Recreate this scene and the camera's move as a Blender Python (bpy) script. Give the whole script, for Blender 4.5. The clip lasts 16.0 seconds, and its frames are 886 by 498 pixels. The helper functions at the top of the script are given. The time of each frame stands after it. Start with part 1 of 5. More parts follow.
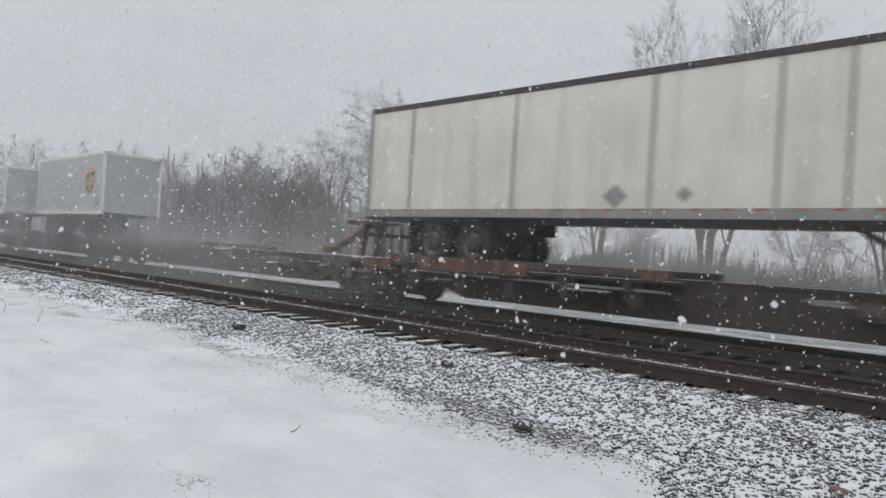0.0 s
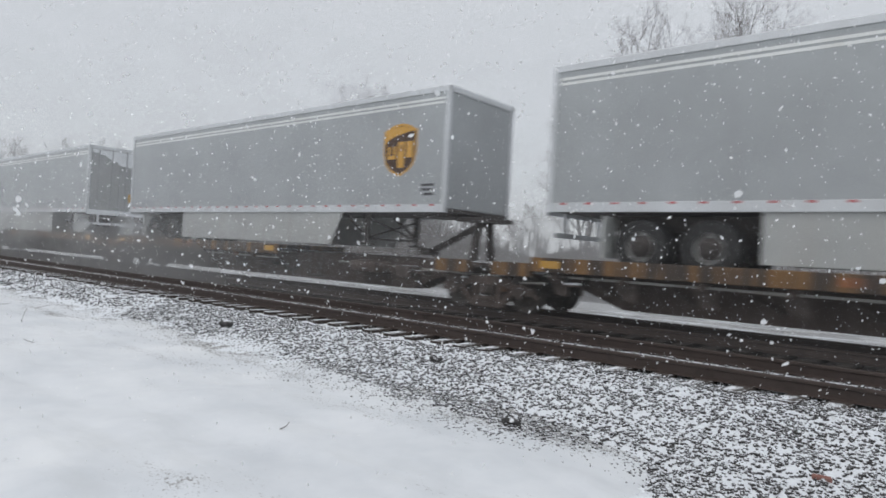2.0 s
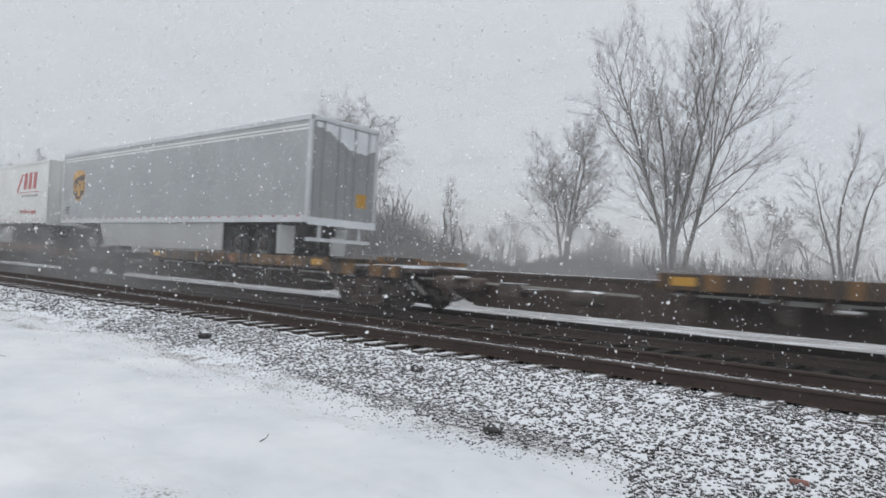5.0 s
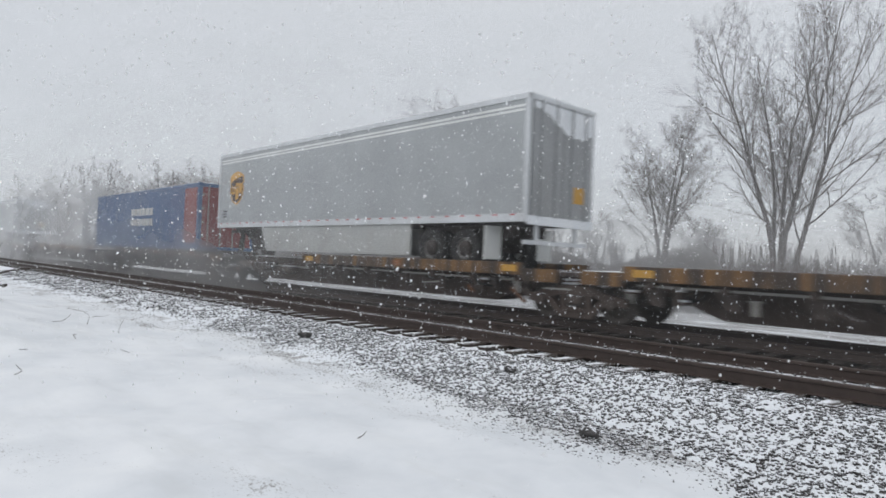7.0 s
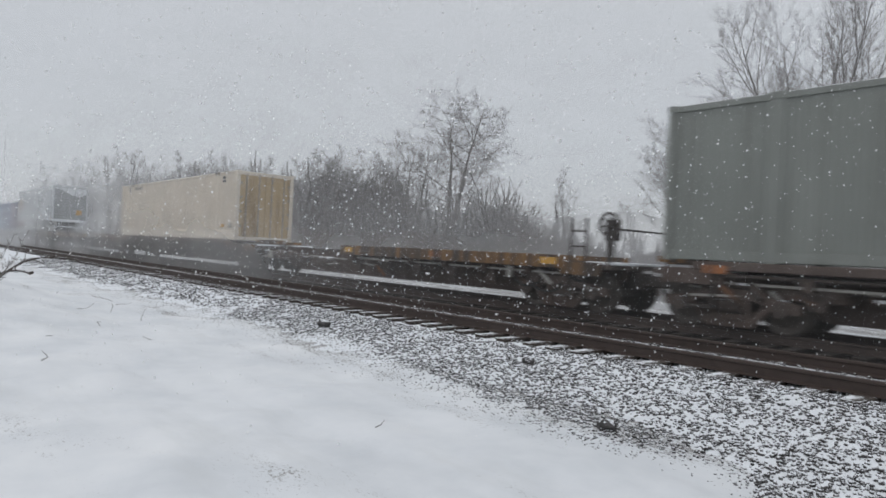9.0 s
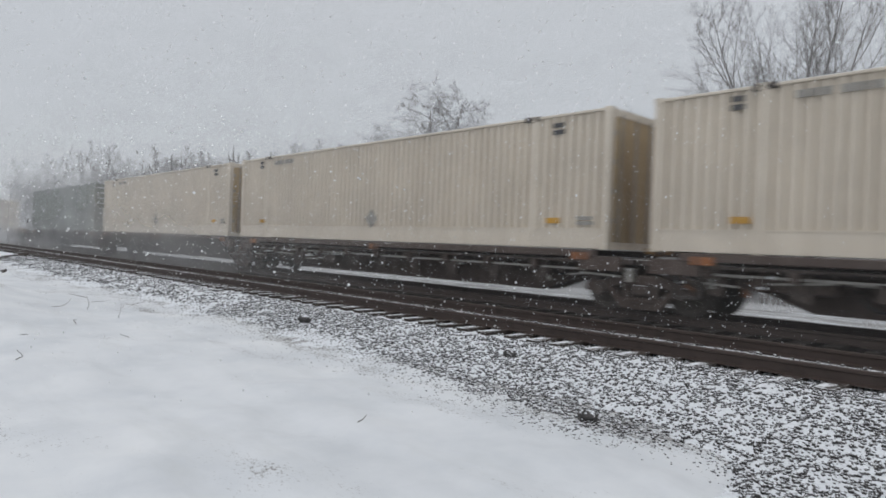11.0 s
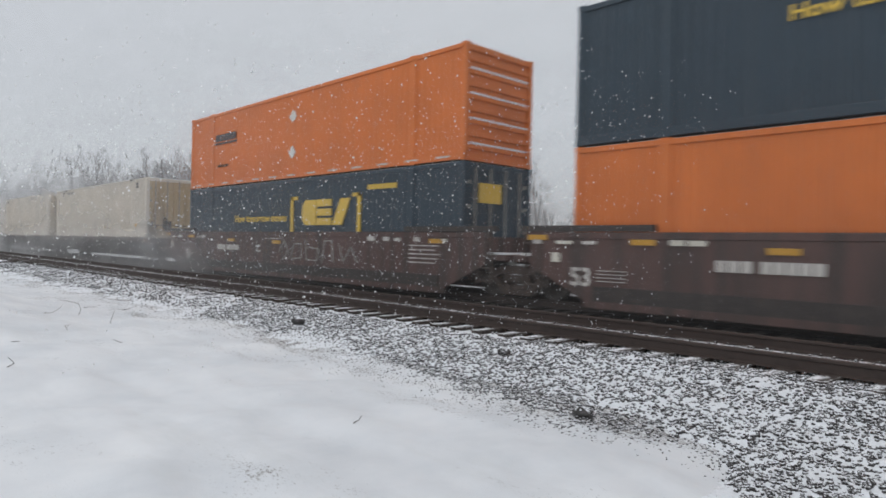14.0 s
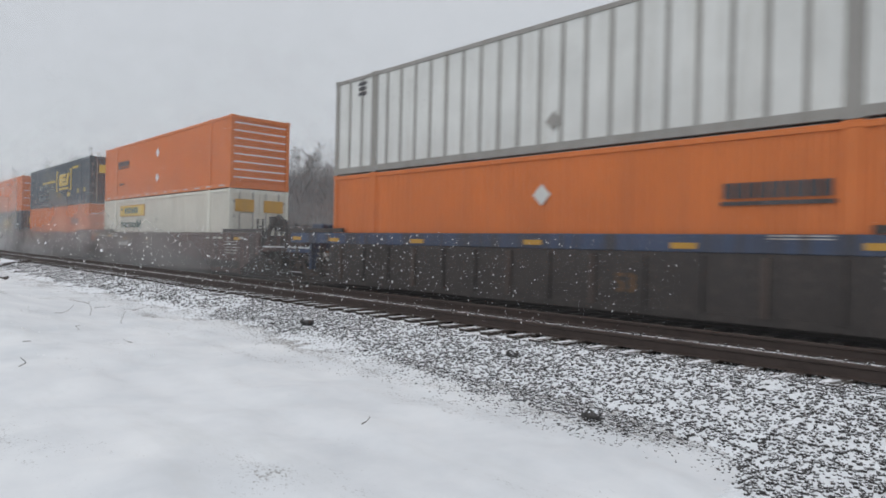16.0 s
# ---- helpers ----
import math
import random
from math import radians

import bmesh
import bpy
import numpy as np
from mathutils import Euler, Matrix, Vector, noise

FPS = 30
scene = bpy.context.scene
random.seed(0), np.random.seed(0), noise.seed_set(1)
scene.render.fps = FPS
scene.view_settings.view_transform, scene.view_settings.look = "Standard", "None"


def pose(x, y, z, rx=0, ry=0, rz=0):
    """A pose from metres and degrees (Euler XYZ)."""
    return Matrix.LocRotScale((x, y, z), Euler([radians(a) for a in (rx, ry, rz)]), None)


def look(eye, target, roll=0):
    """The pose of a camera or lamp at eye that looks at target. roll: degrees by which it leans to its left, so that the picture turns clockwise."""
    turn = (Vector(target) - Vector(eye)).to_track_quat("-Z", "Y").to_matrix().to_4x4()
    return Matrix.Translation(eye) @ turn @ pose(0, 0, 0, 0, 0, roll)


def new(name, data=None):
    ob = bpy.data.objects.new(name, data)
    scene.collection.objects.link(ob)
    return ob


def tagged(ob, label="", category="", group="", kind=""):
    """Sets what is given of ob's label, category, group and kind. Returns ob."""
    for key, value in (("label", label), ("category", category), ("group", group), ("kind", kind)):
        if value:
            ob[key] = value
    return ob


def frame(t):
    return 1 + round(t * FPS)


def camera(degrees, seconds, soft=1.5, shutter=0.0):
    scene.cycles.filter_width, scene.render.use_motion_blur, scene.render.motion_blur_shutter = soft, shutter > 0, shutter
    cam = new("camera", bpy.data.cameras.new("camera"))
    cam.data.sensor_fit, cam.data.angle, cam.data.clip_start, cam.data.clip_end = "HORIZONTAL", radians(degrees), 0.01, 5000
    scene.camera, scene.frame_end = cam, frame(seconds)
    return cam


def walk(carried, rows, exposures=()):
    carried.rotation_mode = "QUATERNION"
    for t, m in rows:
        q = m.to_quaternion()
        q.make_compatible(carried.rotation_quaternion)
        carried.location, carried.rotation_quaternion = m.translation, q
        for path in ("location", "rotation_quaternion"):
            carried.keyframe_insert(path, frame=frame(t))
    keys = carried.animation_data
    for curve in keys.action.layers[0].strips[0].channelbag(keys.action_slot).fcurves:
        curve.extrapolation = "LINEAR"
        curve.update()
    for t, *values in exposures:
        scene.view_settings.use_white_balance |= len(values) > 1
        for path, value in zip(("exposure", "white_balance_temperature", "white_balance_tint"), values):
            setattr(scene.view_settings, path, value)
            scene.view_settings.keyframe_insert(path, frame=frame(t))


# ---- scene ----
# ---- camera ----
EYE = (0.0, 0.0, 1.37)                      # metres; z = 0 is the top of the ties
cam = camera(68.44, 16.0, soft=1.7, shutter=0.17)
# seconds, yaw, pitch, roll of the hand-held camera
TURNS = [
    (0, 41.51, 0.75, -3.64),
    (0.5, 41.14, 0.63, -3.66),
    (1, 40.90, 0.53, -3.62),
    (1.5, 40.79, 0.42, -3.44),
    (2, 40.42, 0.38, -3.08),
    (2.5, 38.73, 0.54, -2.93),
    (3, 35.53, 0.63, -2.51),
    (3.5, 36.55, 0.70, -2.47),
    (4, 37.88, 0.96, -2.44),
    (4.5, 37.56, 1.16, -2.43),
    (5, 38.71, 1.27, -2.72),
    (5.2, 39.61, 1.29, -2.89),
    (7.5, 47.70, 0.77, -2.38),
    (8, 48.24, 0.50, -2.91),
    (8.2, 48.58, 0.39, -3.03),
    (10.3, 48.09, -0.42, -1.99),
    (10.5, 48.32, -0.45, -1.85),
    (11, 46.76, -0.36, -2.19),
    (11.5, 43.81, -0.36, -1.84),
    (12, 43.24, -0.38, -1.56),
    (12.5, 43.82, -0.45, -1.52),
    (13, 45.40, -0.51, -1.89),
    (13.5, 46.11, -0.50, -1.82),
    (14, 46.11, -0.38, -1.27),
    (14.5, 46.52, -0.28, -1.20),
    (15, 46.84, -0.27, -1.22),
    (15.5, 46.94, -0.25, -1.41),
    (16, 46.86, -0.29, -1.37),
]
# seconds and stops of the camera's own metering
METERING = [(0, 0.0), (1, 0.04), (3, 0.12), (5, 0.12), (7.5, 0.14), (8, -0.01), (10.5, -0.08), (13, -0.10), (13.5, -0.17), (14, 0.0), (14.5, 0.15), (15, 0.18), (15.5, 0.12), (16, 0.03)]
walk(cam, [(t, pose(*EYE, 90 + p, r, y)) for t, y, p, r in TURNS], METERING)

# ---- plan, in metres ----
NEAR_Y, FAR_Y = 9.0, 12.7                   # middles of the empty track and of the train's track
TIE = 0.495

# ---- light: a bright overcast winter sky ----
world = bpy.data.worlds.new("overcast_sky")
scene.world = world
world.use_nodes = True
wn = world.node_tree
wn.nodes.clear()
w_out = wn.nodes.new("ShaderNodeOutputWorld")
w_bg = wn.nodes.new("ShaderNodeBackground")
w_sky = wn.nodes.new("ShaderNodeTexSky")
w_sky.sky_type, w_sky.sun_disc = "NISHITA", False
w_sky.sun_elevation, w_sky.sun_rotation = radians(35), radians(200)
w_mul = wn.nodes.new("ShaderNodeVectorMath")
w_mul.operation = "SCALE"
w_mul.inputs["Scale"].default_value = 0.10
w_mix = wn.nodes.new("ShaderNodeMix")
w_mix.data_type = "RGBA"
w_mix.inputs["Factor"].default_value = 0.90
w_co = wn.nodes.new("ShaderNodeTexCoord")
w_noise = wn.nodes.new("ShaderNodeTexNoise")
w_noise.inputs["Scale"].default_value = 1.4
w_noise.inputs["Detail"].default_value = 3
w_sep = wn.nodes.new("ShaderNodeSeparateXYZ")
w_add = wn.nodes.new("ShaderNodeMath")                # height above the horizon, broken up a little by cloud
w_add.operation = "MULTIPLY_ADD"
w_add.inputs[1].default_value = 0.16
w_ramp = wn.nodes.new("ShaderNodeValToRGB")
w_ramp.color_ramp.elements[0].position, w_ramp.color_ramp.elements[0].color = 0.08, (0.575, 0.60, 0.635, 1)
w_ramp.color_ramp.elements[1].position, w_ramp.color_ramp.elements[1].color = 0.95, (0.86, 0.875, 0.90, 1)
w_mid = w_ramp.color_ramp.elements.new(0.42)
w_mid.color = (0.625, 0.65, 0.685, 1)
wn.links.new(w_co.outputs["Generated"], w_noise.inputs["Vector"])
wn.links.new(w_co.outputs["Generated"], w_sep.inputs["Vector"])
wn.links.new(w_noise.outputs["Fac"], w_add.inputs[0])
wn.links.new(w_sep.outputs["Z"], w_add.inputs[2])
wn.links.new(w_add.outputs["Value"], w_ramp.inputs["Fac"])
wn.links.new(w_sky.outputs["Color"], w_mul.inputs[0])
wn.links.new(w_mul.outputs["Vector"], w_mix.inputs["A"])
wn.links.new(w_ramp.outputs["Color"], w_mix.inputs["B"])
wn.links.new(w_mix.outputs["Result"], w_bg.inputs["Color"])
w_bg.inputs["Strength"].default_value = 1.0
wn.links.new(w_bg.outputs["Background"], w_out.inputs["Surface"])
sun = new("sun", bpy.data.lights.new("sun", "SUN"))
sun.data.energy, sun.data.angle, sun.data.color = 0.5, radians(60), (1.0, 0.97, 0.93)
sun.matrix_basis = look((0, 0, 50), (6, 30, 0))


# ---- materials ----
def mat_base(name, rough=0.7, metal=0.0):
    m = bpy.data.materials.new(name)
    m.use_nodes = True
    b = m.node_tree.nodes["Principled BSDF"]
    b.inputs["Roughness"].default_value = rough
    b.inputs["Metallic"].default_value = metal
    return m, m.node_tree, b


def tex_noise(nt, scale, detail=4.0, rough=0.6, stretch=None):
    co = nt.nodes.new("ShaderNodeTexCoord")
    n = nt.nodes.new("ShaderNodeTexNoise")
    n.inputs["Scale"].default_value, n.inputs["Detail"].default_value, n.inputs["Roughness"].default_value = scale, detail, rough
    if stretch:
        mp = nt.nodes.new("ShaderNodeMapping")
        mp.inputs["Scale"].default_value = stretch
        nt.links.new(co.outputs["Object"], mp.inputs["Vector"])
        nt.links.new(mp.outputs["Vector"], n.inputs["Vector"])
    else:
        nt.links.new(co.outputs["Object"], n.inputs["Vector"])
    return n


def ramp(nt, src, stops):
    r = nt.nodes.new("ShaderNodeValToRGB")
    e = r.color_ramp.elements
    while len(e) < len(stops):
        e.new(0.5)
    for k, (pos, col) in zip(e, stops):
        k.position, k.color = pos, (*col, 1)
    nt.links.new(src, r.inputs["Fac"])
    return r


def mixed(nt, fac, a, b):
    m = nt.nodes.new("ShaderNodeMix")
    m.data_type = "RGBA"
    for sock, v in (("Factor", fac), ("A", a), ("B", b)):
        if isinstance(v, (tuple, float, int)):
            m.inputs[sock].default_value = (*v, 1) if isinstance(v, tuple) else v
        else:
            nt.links.new(v, m.inputs[sock])
    return m.outputs["Result"]


def bump(nt, b, src, strength, dist):
    n = nt.nodes.new("ShaderNodeBump")
    n.inputs["Strength"].default_value, n.inputs["Distance"].default_value = strength, dist
    nt.links.new(src, n.inputs["Height"])
    nt.links.new(n.outputs["Normal"], b.inputs["Normal"])


def painted(name, col, dirt=(0.16, 0.13, 0.10), grime=0.35, rough=0.5, streak=True, metal=0.0, lo=0.48, hi=0.78):
    """Weathered paint: fine mottling, vertical streaks of road grime."""
    m, nt, b = mat_base(name, rough, metal)
    n1 = tex_noise(nt, 0.7, 6, 0.65)
    n2 = tex_noise(nt, 1.0, 5, 0.6, (3.0, 3.0, 0.25)) if streak else tex_noise(nt, 6.0, 5, 0.6)
    shade = ramp(nt, n1.outputs["Fac"], [(0.3, tuple(c * 0.86 for c in col)), (0.7, tuple(min(1, c * 1.06) for c in col))])
    mask = ramp(nt, n2.outputs["Fac"], [(lo, (0, 0, 0)), (hi, (grime, grime, grime))])
    nt.links.new(mixed(nt, mask.outputs["Color"], shade.outputs["Color"], dirt), b.inputs["Base Color"])
    bump(nt, b, n1.outputs["Fac"], 0.15, 0.01)
    return m


def snow_topped(name, stops, scale, cover=0.5, soft=0.25, rough=0.85, patch=3.0, bumpy=0.6):
    """A dark surface with snow lying on what faces up."""
    m, nt, b = mat_base(name, rough)
    n1 = tex_noise(nt, scale, 5, 0.65)
    base = ramp(nt, n1.outputs["Fac"], stops)
    geo = nt.nodes.new("ShaderNodeNewGeometry")
    sep = nt.nodes.new("ShaderNodeSeparateXYZ")
    nt.links.new(geo.outputs["Normal"], sep.inputs["Vector"])
    n2 = tex_noise(nt, patch, 6, 0.7)
    add = nt.nodes.new("ShaderNodeMath")
    add.operation = "MULTIPLY"
    nt.links.new(sep.outputs["Z"], add.inputs[0])
    nt.links.new(n2.outputs["Fac"], add.inputs[1])
    mask = ramp(nt, add.outputs["Value"], [(cover, (0, 0, 0)), (min(1, cover + soft), (1, 1, 1))])
    nt.links.new(mixed(nt, mask.outputs["Color"], base.outputs["Color"], (0.80, 0.83, 0.87)), b.inputs["Base Color"])
    bump(nt, b, n1.outputs["Fac"], bumpy, 0.02)
    return m


def snow_material(name="snow", gritty=False):
    m, nt, b = mat_base(name, 0.75)
    n1, n2 = tex_noise(nt, 0.9, 7, 0.6), tex_noise(nt, 40, 4, 0.7)
    c = ramp(nt, n1.outputs["Fac"], [(0.3, (0.62, 0.65, 0.685)), (0.52, (0.715, 0.74, 0.77)), (0.75, (0.79, 0.81, 0.83))])
    n3 = tex_noise(nt, 1.0, 7, 0.68, (0.35, 1.5, 1.0))               # wind-scoured, slightly dirty streaks
    streaks = ramp(nt, n3.outputs["Fac"], [(0.52, (0, 0, 0)), (0.72, (0.55, 0.55, 0.55))])
    out = mixed(nt, streaks.outputs["Color"], c.outputs["Color"], (0.60, 0.62, 0.63))
    if gritty:                                                       # grit showing through the thin snow beside the ballast
        co = nt.nodes.new("ShaderNodeTexCoord")
        sep = nt.nodes.new("ShaderNodeSeparateXYZ")
        nt.links.new(co.outputs["Object"], sep.inputs["Vector"])
        rng = nt.nodes.new("ShaderNodeMapRange")
        rng.inputs["From Min"].default_value, rng.inputs["From Max"].default_value = 4.1, 6.8
        nt.links.new(sep.outputs["Y"], rng.inputs["Value"])
        big = tex_noise(nt, 1.0, 6, 0.65, (0.45, 1.5, 1.0))
        fine = tex_noise(nt, 1.0, 4, 0.8, (24, 34, 30))
        s1 = nt.nodes.new("ShaderNodeMath")
        s1.operation = "MULTIPLY_ADD"
        nt.links.new(rng.outputs["Result"], s1.inputs[0])
        s1.inputs[1].default_value = 0.29
        nt.links.new(big.outputs["Fac"], s1.inputs[2])
        s2 = nt.nodes.new("ShaderNodeMath")
        s2.operation = "MULTIPLY"
        nt.links.new(s1.outputs["Value"], s2.inputs[0])
        nt.links.new(fine.outputs["Fac"], s2.inputs[1])
        grit = ramp(nt, s2.outputs["Value"], [(0.345, (0, 0, 0)), (0.42, (0.85, 0.85, 0.85))])
        out = mixed(nt, grit.outputs["Color"], out, (0.16, 0.15, 0.14))
    nt.links.new(out, b.inputs["Base Color"])
    bump(nt, b, n2.outputs["Fac"], 0.25, 0.01)
    return m


def ballast_material(name, snow_at, snow_soft):
    m, nt, b = mat_base(name, 0.9)
    co = nt.nodes.new("ShaderNodeTexCoord")
    v = nt.nodes.new("ShaderNodeTexVoronoi")
    v.inputs["Scale"].default_value = 22
    nt.links.new(co.outputs["Object"], v.inputs["Vector"])
    n1 = tex_noise(nt, 33, 5, 0.75)
    n2 = tex_noise(nt, 1.3, 5, 0.6)
    stone = ramp(nt, v.outputs["Distance"], [(0.0, (0.13, 0.113, 0.104)), (0.5, (0.062, 0.053, 0.049)), (0.8, (0.026, 0.022, 0.02))])
    add = nt.nodes.new("ShaderNodeMath")
    add.operation = "MULTIPLY_ADD"
    nt.links.new(n2.outputs["Fac"], add.inputs[0])
    add.inputs[1].default_value = 0.45
    nt.links.new(n1.outputs["Fac"], add.inputs[2])
    mask = ramp(nt, add.outputs["Value"], [(snow_at, (0, 0, 0)), (snow_at + snow_soft, (1, 1, 1))])
    nt.links.new(mixed(nt, mask.outputs["Color"], stone.outputs["Color"], (0.80, 0.83, 0.87)), b.inputs["Base Color"])
    bump(nt, b, v.outputs["Distance"], 0.8, 0.03)
    return m


SNOW = snow_material()
GROUND_SNOW = snow_material("trodden_snow", True)
BALLAST = ballast_material("snowy_ballast", 0.50, 0.10)
BALLAST_MID = ballast_material("speckled_ballast", 0.65, 0.08)
BALLAST_DARK = ballast_material("dark_ballast", 0.90, 0.10)
STONE = snow_topped("ballast_stone", [(0.3, (0.025, 0.024, 0.024)), (0.55, (0.065, 0.062, 0.062)), (0.78, (0.19, 0.18, 0.18))], 13, 0.365, 0.06, 0.9, 17)
TIE_WOOD = snow_topped("tie_wood", [(0.3, (0.022, 0.018, 0.016)), (0.7, (0.075, 0.06, 0.05))], 8, 0.45, 0.10, 0.9, 5)
# darker than TIE_WOOD and with less snow on top
TIE_DARK = snow_topped("dark_tie_wood", [(0.3, (0.018, 0.015, 0.014)), (0.7, (0.05, 0.042, 0.036))], 8, 0.62, 0.10, 0.9, 9)
RAIL = painted("rusty_rail", (0.070, 0.052, 0.046), (0.028, 0.023, 0.02), 0.6, 0.6, False, 0.3)
BARK = painted("grey_bark", (0.19, 0.175, 0.17), (0.07, 0.06, 0.058), 0.6, 0.95, False)
BLACK = painted("black_steel", (0.043, 0.036, 0.034), (0.10, 0.078, 0.068), 0.5, 0.7, False)
BROWN = painted("dirty_brown_steel", (0.076, 0.054, 0.046), (0.15, 0.125, 0.11), 0.6, 0.75)
YELLOW_STEEL = painted("dirty_yellow_steel", (0.20, 0.105, 0.035), (0.040, 0.030, 0.025), 0.97, 0.7, True, 0.0, 0.40, 0.58)
DECK = snow_topped("snow_dusted_steel", [(0.3, (0.038, 0.029, 0.026)), (0.7, (0.105, 0.083, 0.074))], 5, 0.41, 0.10, 0.8, 2.2)
DOOR_GREY = painted("grimy_grey_doors", (0.29, 0.30, 0.305), (0.33, 0.33, 0.32), 0.5, 0.5)
WEED = painted("dead_grass", (0.14, 0.115, 0.105), (0.10, 0.08, 0.07), 0.6, 0.95, False)
TWIG = painted("dark_dry_twig", (0.075, 0.062, 0.055), (0.03, 0.025, 0.022), 0.6, 0.95, False)
RUST = painted("rust_red_steel", (0.17, 0.080, 0.042), (0.045, 0.032, 0.026), 0.95, 0.8, True, 0.0, 0.42, 0.62)
YELLOW = painted("yellow_paint", (0.54, 0.29, 0.035), (0.25, 0.17, 0.08), 0.4, 0.5)
RUST_PATCH = painted("rust_orange_patch", (0.30, 0.115, 0.04), (0.05, 0.035, 0.03), 0.9, 0.7, True, 0.0, 0.42, 0.60)
WARM_WHITE = painted("warm_white_container_paint", (0.64, 0.615, 0.54), (0.40, 0.37, 0.30), 0.35, 0.5)
WELL_RED = painted("oxide_red_well_steel", (0.105, 0.062, 0.055), (0.050, 0.040, 0.037), 0.95, 0.75, True, 0.0, 0.44, 0.68)
WELL_BLUE = painted("blue_well_steel", (0.050, 0.075, 0.14), (0.045, 0.042, 0.045), 0.9, 0.6, True, 0.0, 0.42, 0.64)
RUBBER = painted("tyre_rubber", (0.022, 0.022, 0.023), (0.08, 0.075, 0.07), 0.4, 0.85, False)
RIM = painted("white_wheel_rim", (0.46, 0.46, 0.45), (0.08, 0.07, 0.06), 0.9, 0.5, False, 0.0, 0.42, 0.66)
WHEEL = painted("dusty_steel_wheel", (0.078, 0.067, 0.060), (0.02, 0.018, 0.017), 0.7, 0.7, False)
GREY = painted("grey_trailer_paint", (0.365, 0.385, 0.395), (0.30, 0.30, 0.30), 0.25, 0.4)
ALU = painted("brushed_aluminium", (0.62, 0.64, 0.66), (0.35, 0.34, 0.33), 0.3, 0.4, True, 0.2)
WHITE = painted("white_trailer_paint", (0.74, 0.755, 0.74), (0.50, 0.47, 0.38), 0.35, 0.4)
CREAM = painted("yellowed_white_paint", (0.70, 0.69, 0.61), (0.42, 0.36, 0.25), 0.5, 0.5)
SKIRT = painted("pale_side_skirt", (0.42, 0.43, 0.42), (0.35, 0.33, 0.30), 0.4, 0.5)
TAN = painted("tan_container_paint", (0.65, 0.585, 0.495), (0.46, 0.39, 0.30), 0.4, 0.55)
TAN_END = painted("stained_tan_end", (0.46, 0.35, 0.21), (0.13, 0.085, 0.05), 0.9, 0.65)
ORANGE = painted("orange_container_paint", (0.64, 0.168, 0.032), (0.42, 0.13, 0.045), 0.4, 0.5)
NAVY = painted("navy_container_paint", (0.021, 0.041, 0.060), (0.05, 0.062, 0.072), 0.3, 0.45)
BLUE = painted("blue_container_paint", (0.045, 0.10, 0.22), (0.12, 0.12, 0.13), 0.4, 0.5)
STENCIL = painted("worn_white_stencil", (0.58, 0.56, 0.53), (0.16, 0.11, 0.10), 0.9, 0.7, True, 0.0, 0.44, 0.66)
RED = painted("red_paint", (0.45, 0.035, 0.035), (0.2, 0.06, 0.05), 0.3, 0.5)
DULL_RED = painted("dull_red_paint", (0.22, 0.05, 0.05), (0.15, 0.06, 0.055), 0.5, 0.6)
LT_GREY = painted("pale_grey_container_paint", (0.68, 0.69, 0.67), (0.35, 0.33, 0.28), 0.35, 0.5)
POST = painted("bare_steel_post", (0.30, 0.29, 0.27), (0.16, 0.14, 0.11), 0.6, 0.5)
DK_GREY = painted("grey_green_container_paint", (0.20, 0.215, 0.20), (0.10, 0.10, 0.09), 0.5, 0.5)
GOLD = painted("gold_decal", (0.62, 0.33, 0.05), (0.3, 0.2, 0.1), 0.2, 0.4)
DECAL_BROWN = painted("brown_decal", (0.055, 0.025, 0.012), (0.1, 0.06, 0.04), 0.2, 0.4)
INK = painted("dark_lettering", (0.045, 0.045, 0.05), (0.2, 0.2, 0.2), 0.3, 0.5)
GREEN_INK = painted("green_lettering", (0.04, 0.11, 0.10), (0.2, 0.2, 0.2), 0.3, 0.5)
WHITE_INK = painted("white_lettering", (0.52, 0.52, 0.50), (0.16, 0.13, 0.12), 0.7, 0.5)
MARK = painted("white_stencil_paint", (0.60, 0.58, 0.55), (0.22, 0.17, 0.15), 0.5, 0.6)
YELLOW_INK = painted("yellow_lettering", (0.70, 0.47, 0.07), (0.3, 0.25, 0.15), 0.3, 0.5)


# ---- mesh helpers ----
def finish(name, bm, material, parent=None, label="", smooth=False):
    me = bpy.data.meshes.new(name)
    bm.to_mesh(me)
    bm.free()
    me.materials.append(material)
    if smooth:
        me.polygons.foreach_set("use_smooth", [True] * len(me.polygons))
    ob = new(name, me)
    if parent:
        ob.parent = parent
    if label:
        ob["label"] = label
    return ob


part = finish


def thing(name, label, category, group="", kind=""):
    return tagged(new(name), label, category, group, kind)


def box(bm, x0, x1, y0, y1, z0, z1):
    v = [bm.verts.new((x, y, z)) for z in (z0, z1) for x, y in ((x0, y0), (x1, y0), (x1, y1), (x0, y1))]
    for f in ((3, 2, 1, 0), (4, 5, 6, 7), (0, 1, 5, 4), (1, 2, 6, 5), (2, 3, 7, 6), (3, 0, 4, 7)):
        bm.faces.new([v[i] for i in f])
    return v


def boxes(*bs, bevel=0.0):
    bm = bmesh.new()
    for b in bs:
        box(bm, *b)
    if bevel:
        bmesh.ops.bevel(bm, geom=list(bm.edges), offset=bevel, segments=2, affect="EDGES", profile=0.5)
    return bm


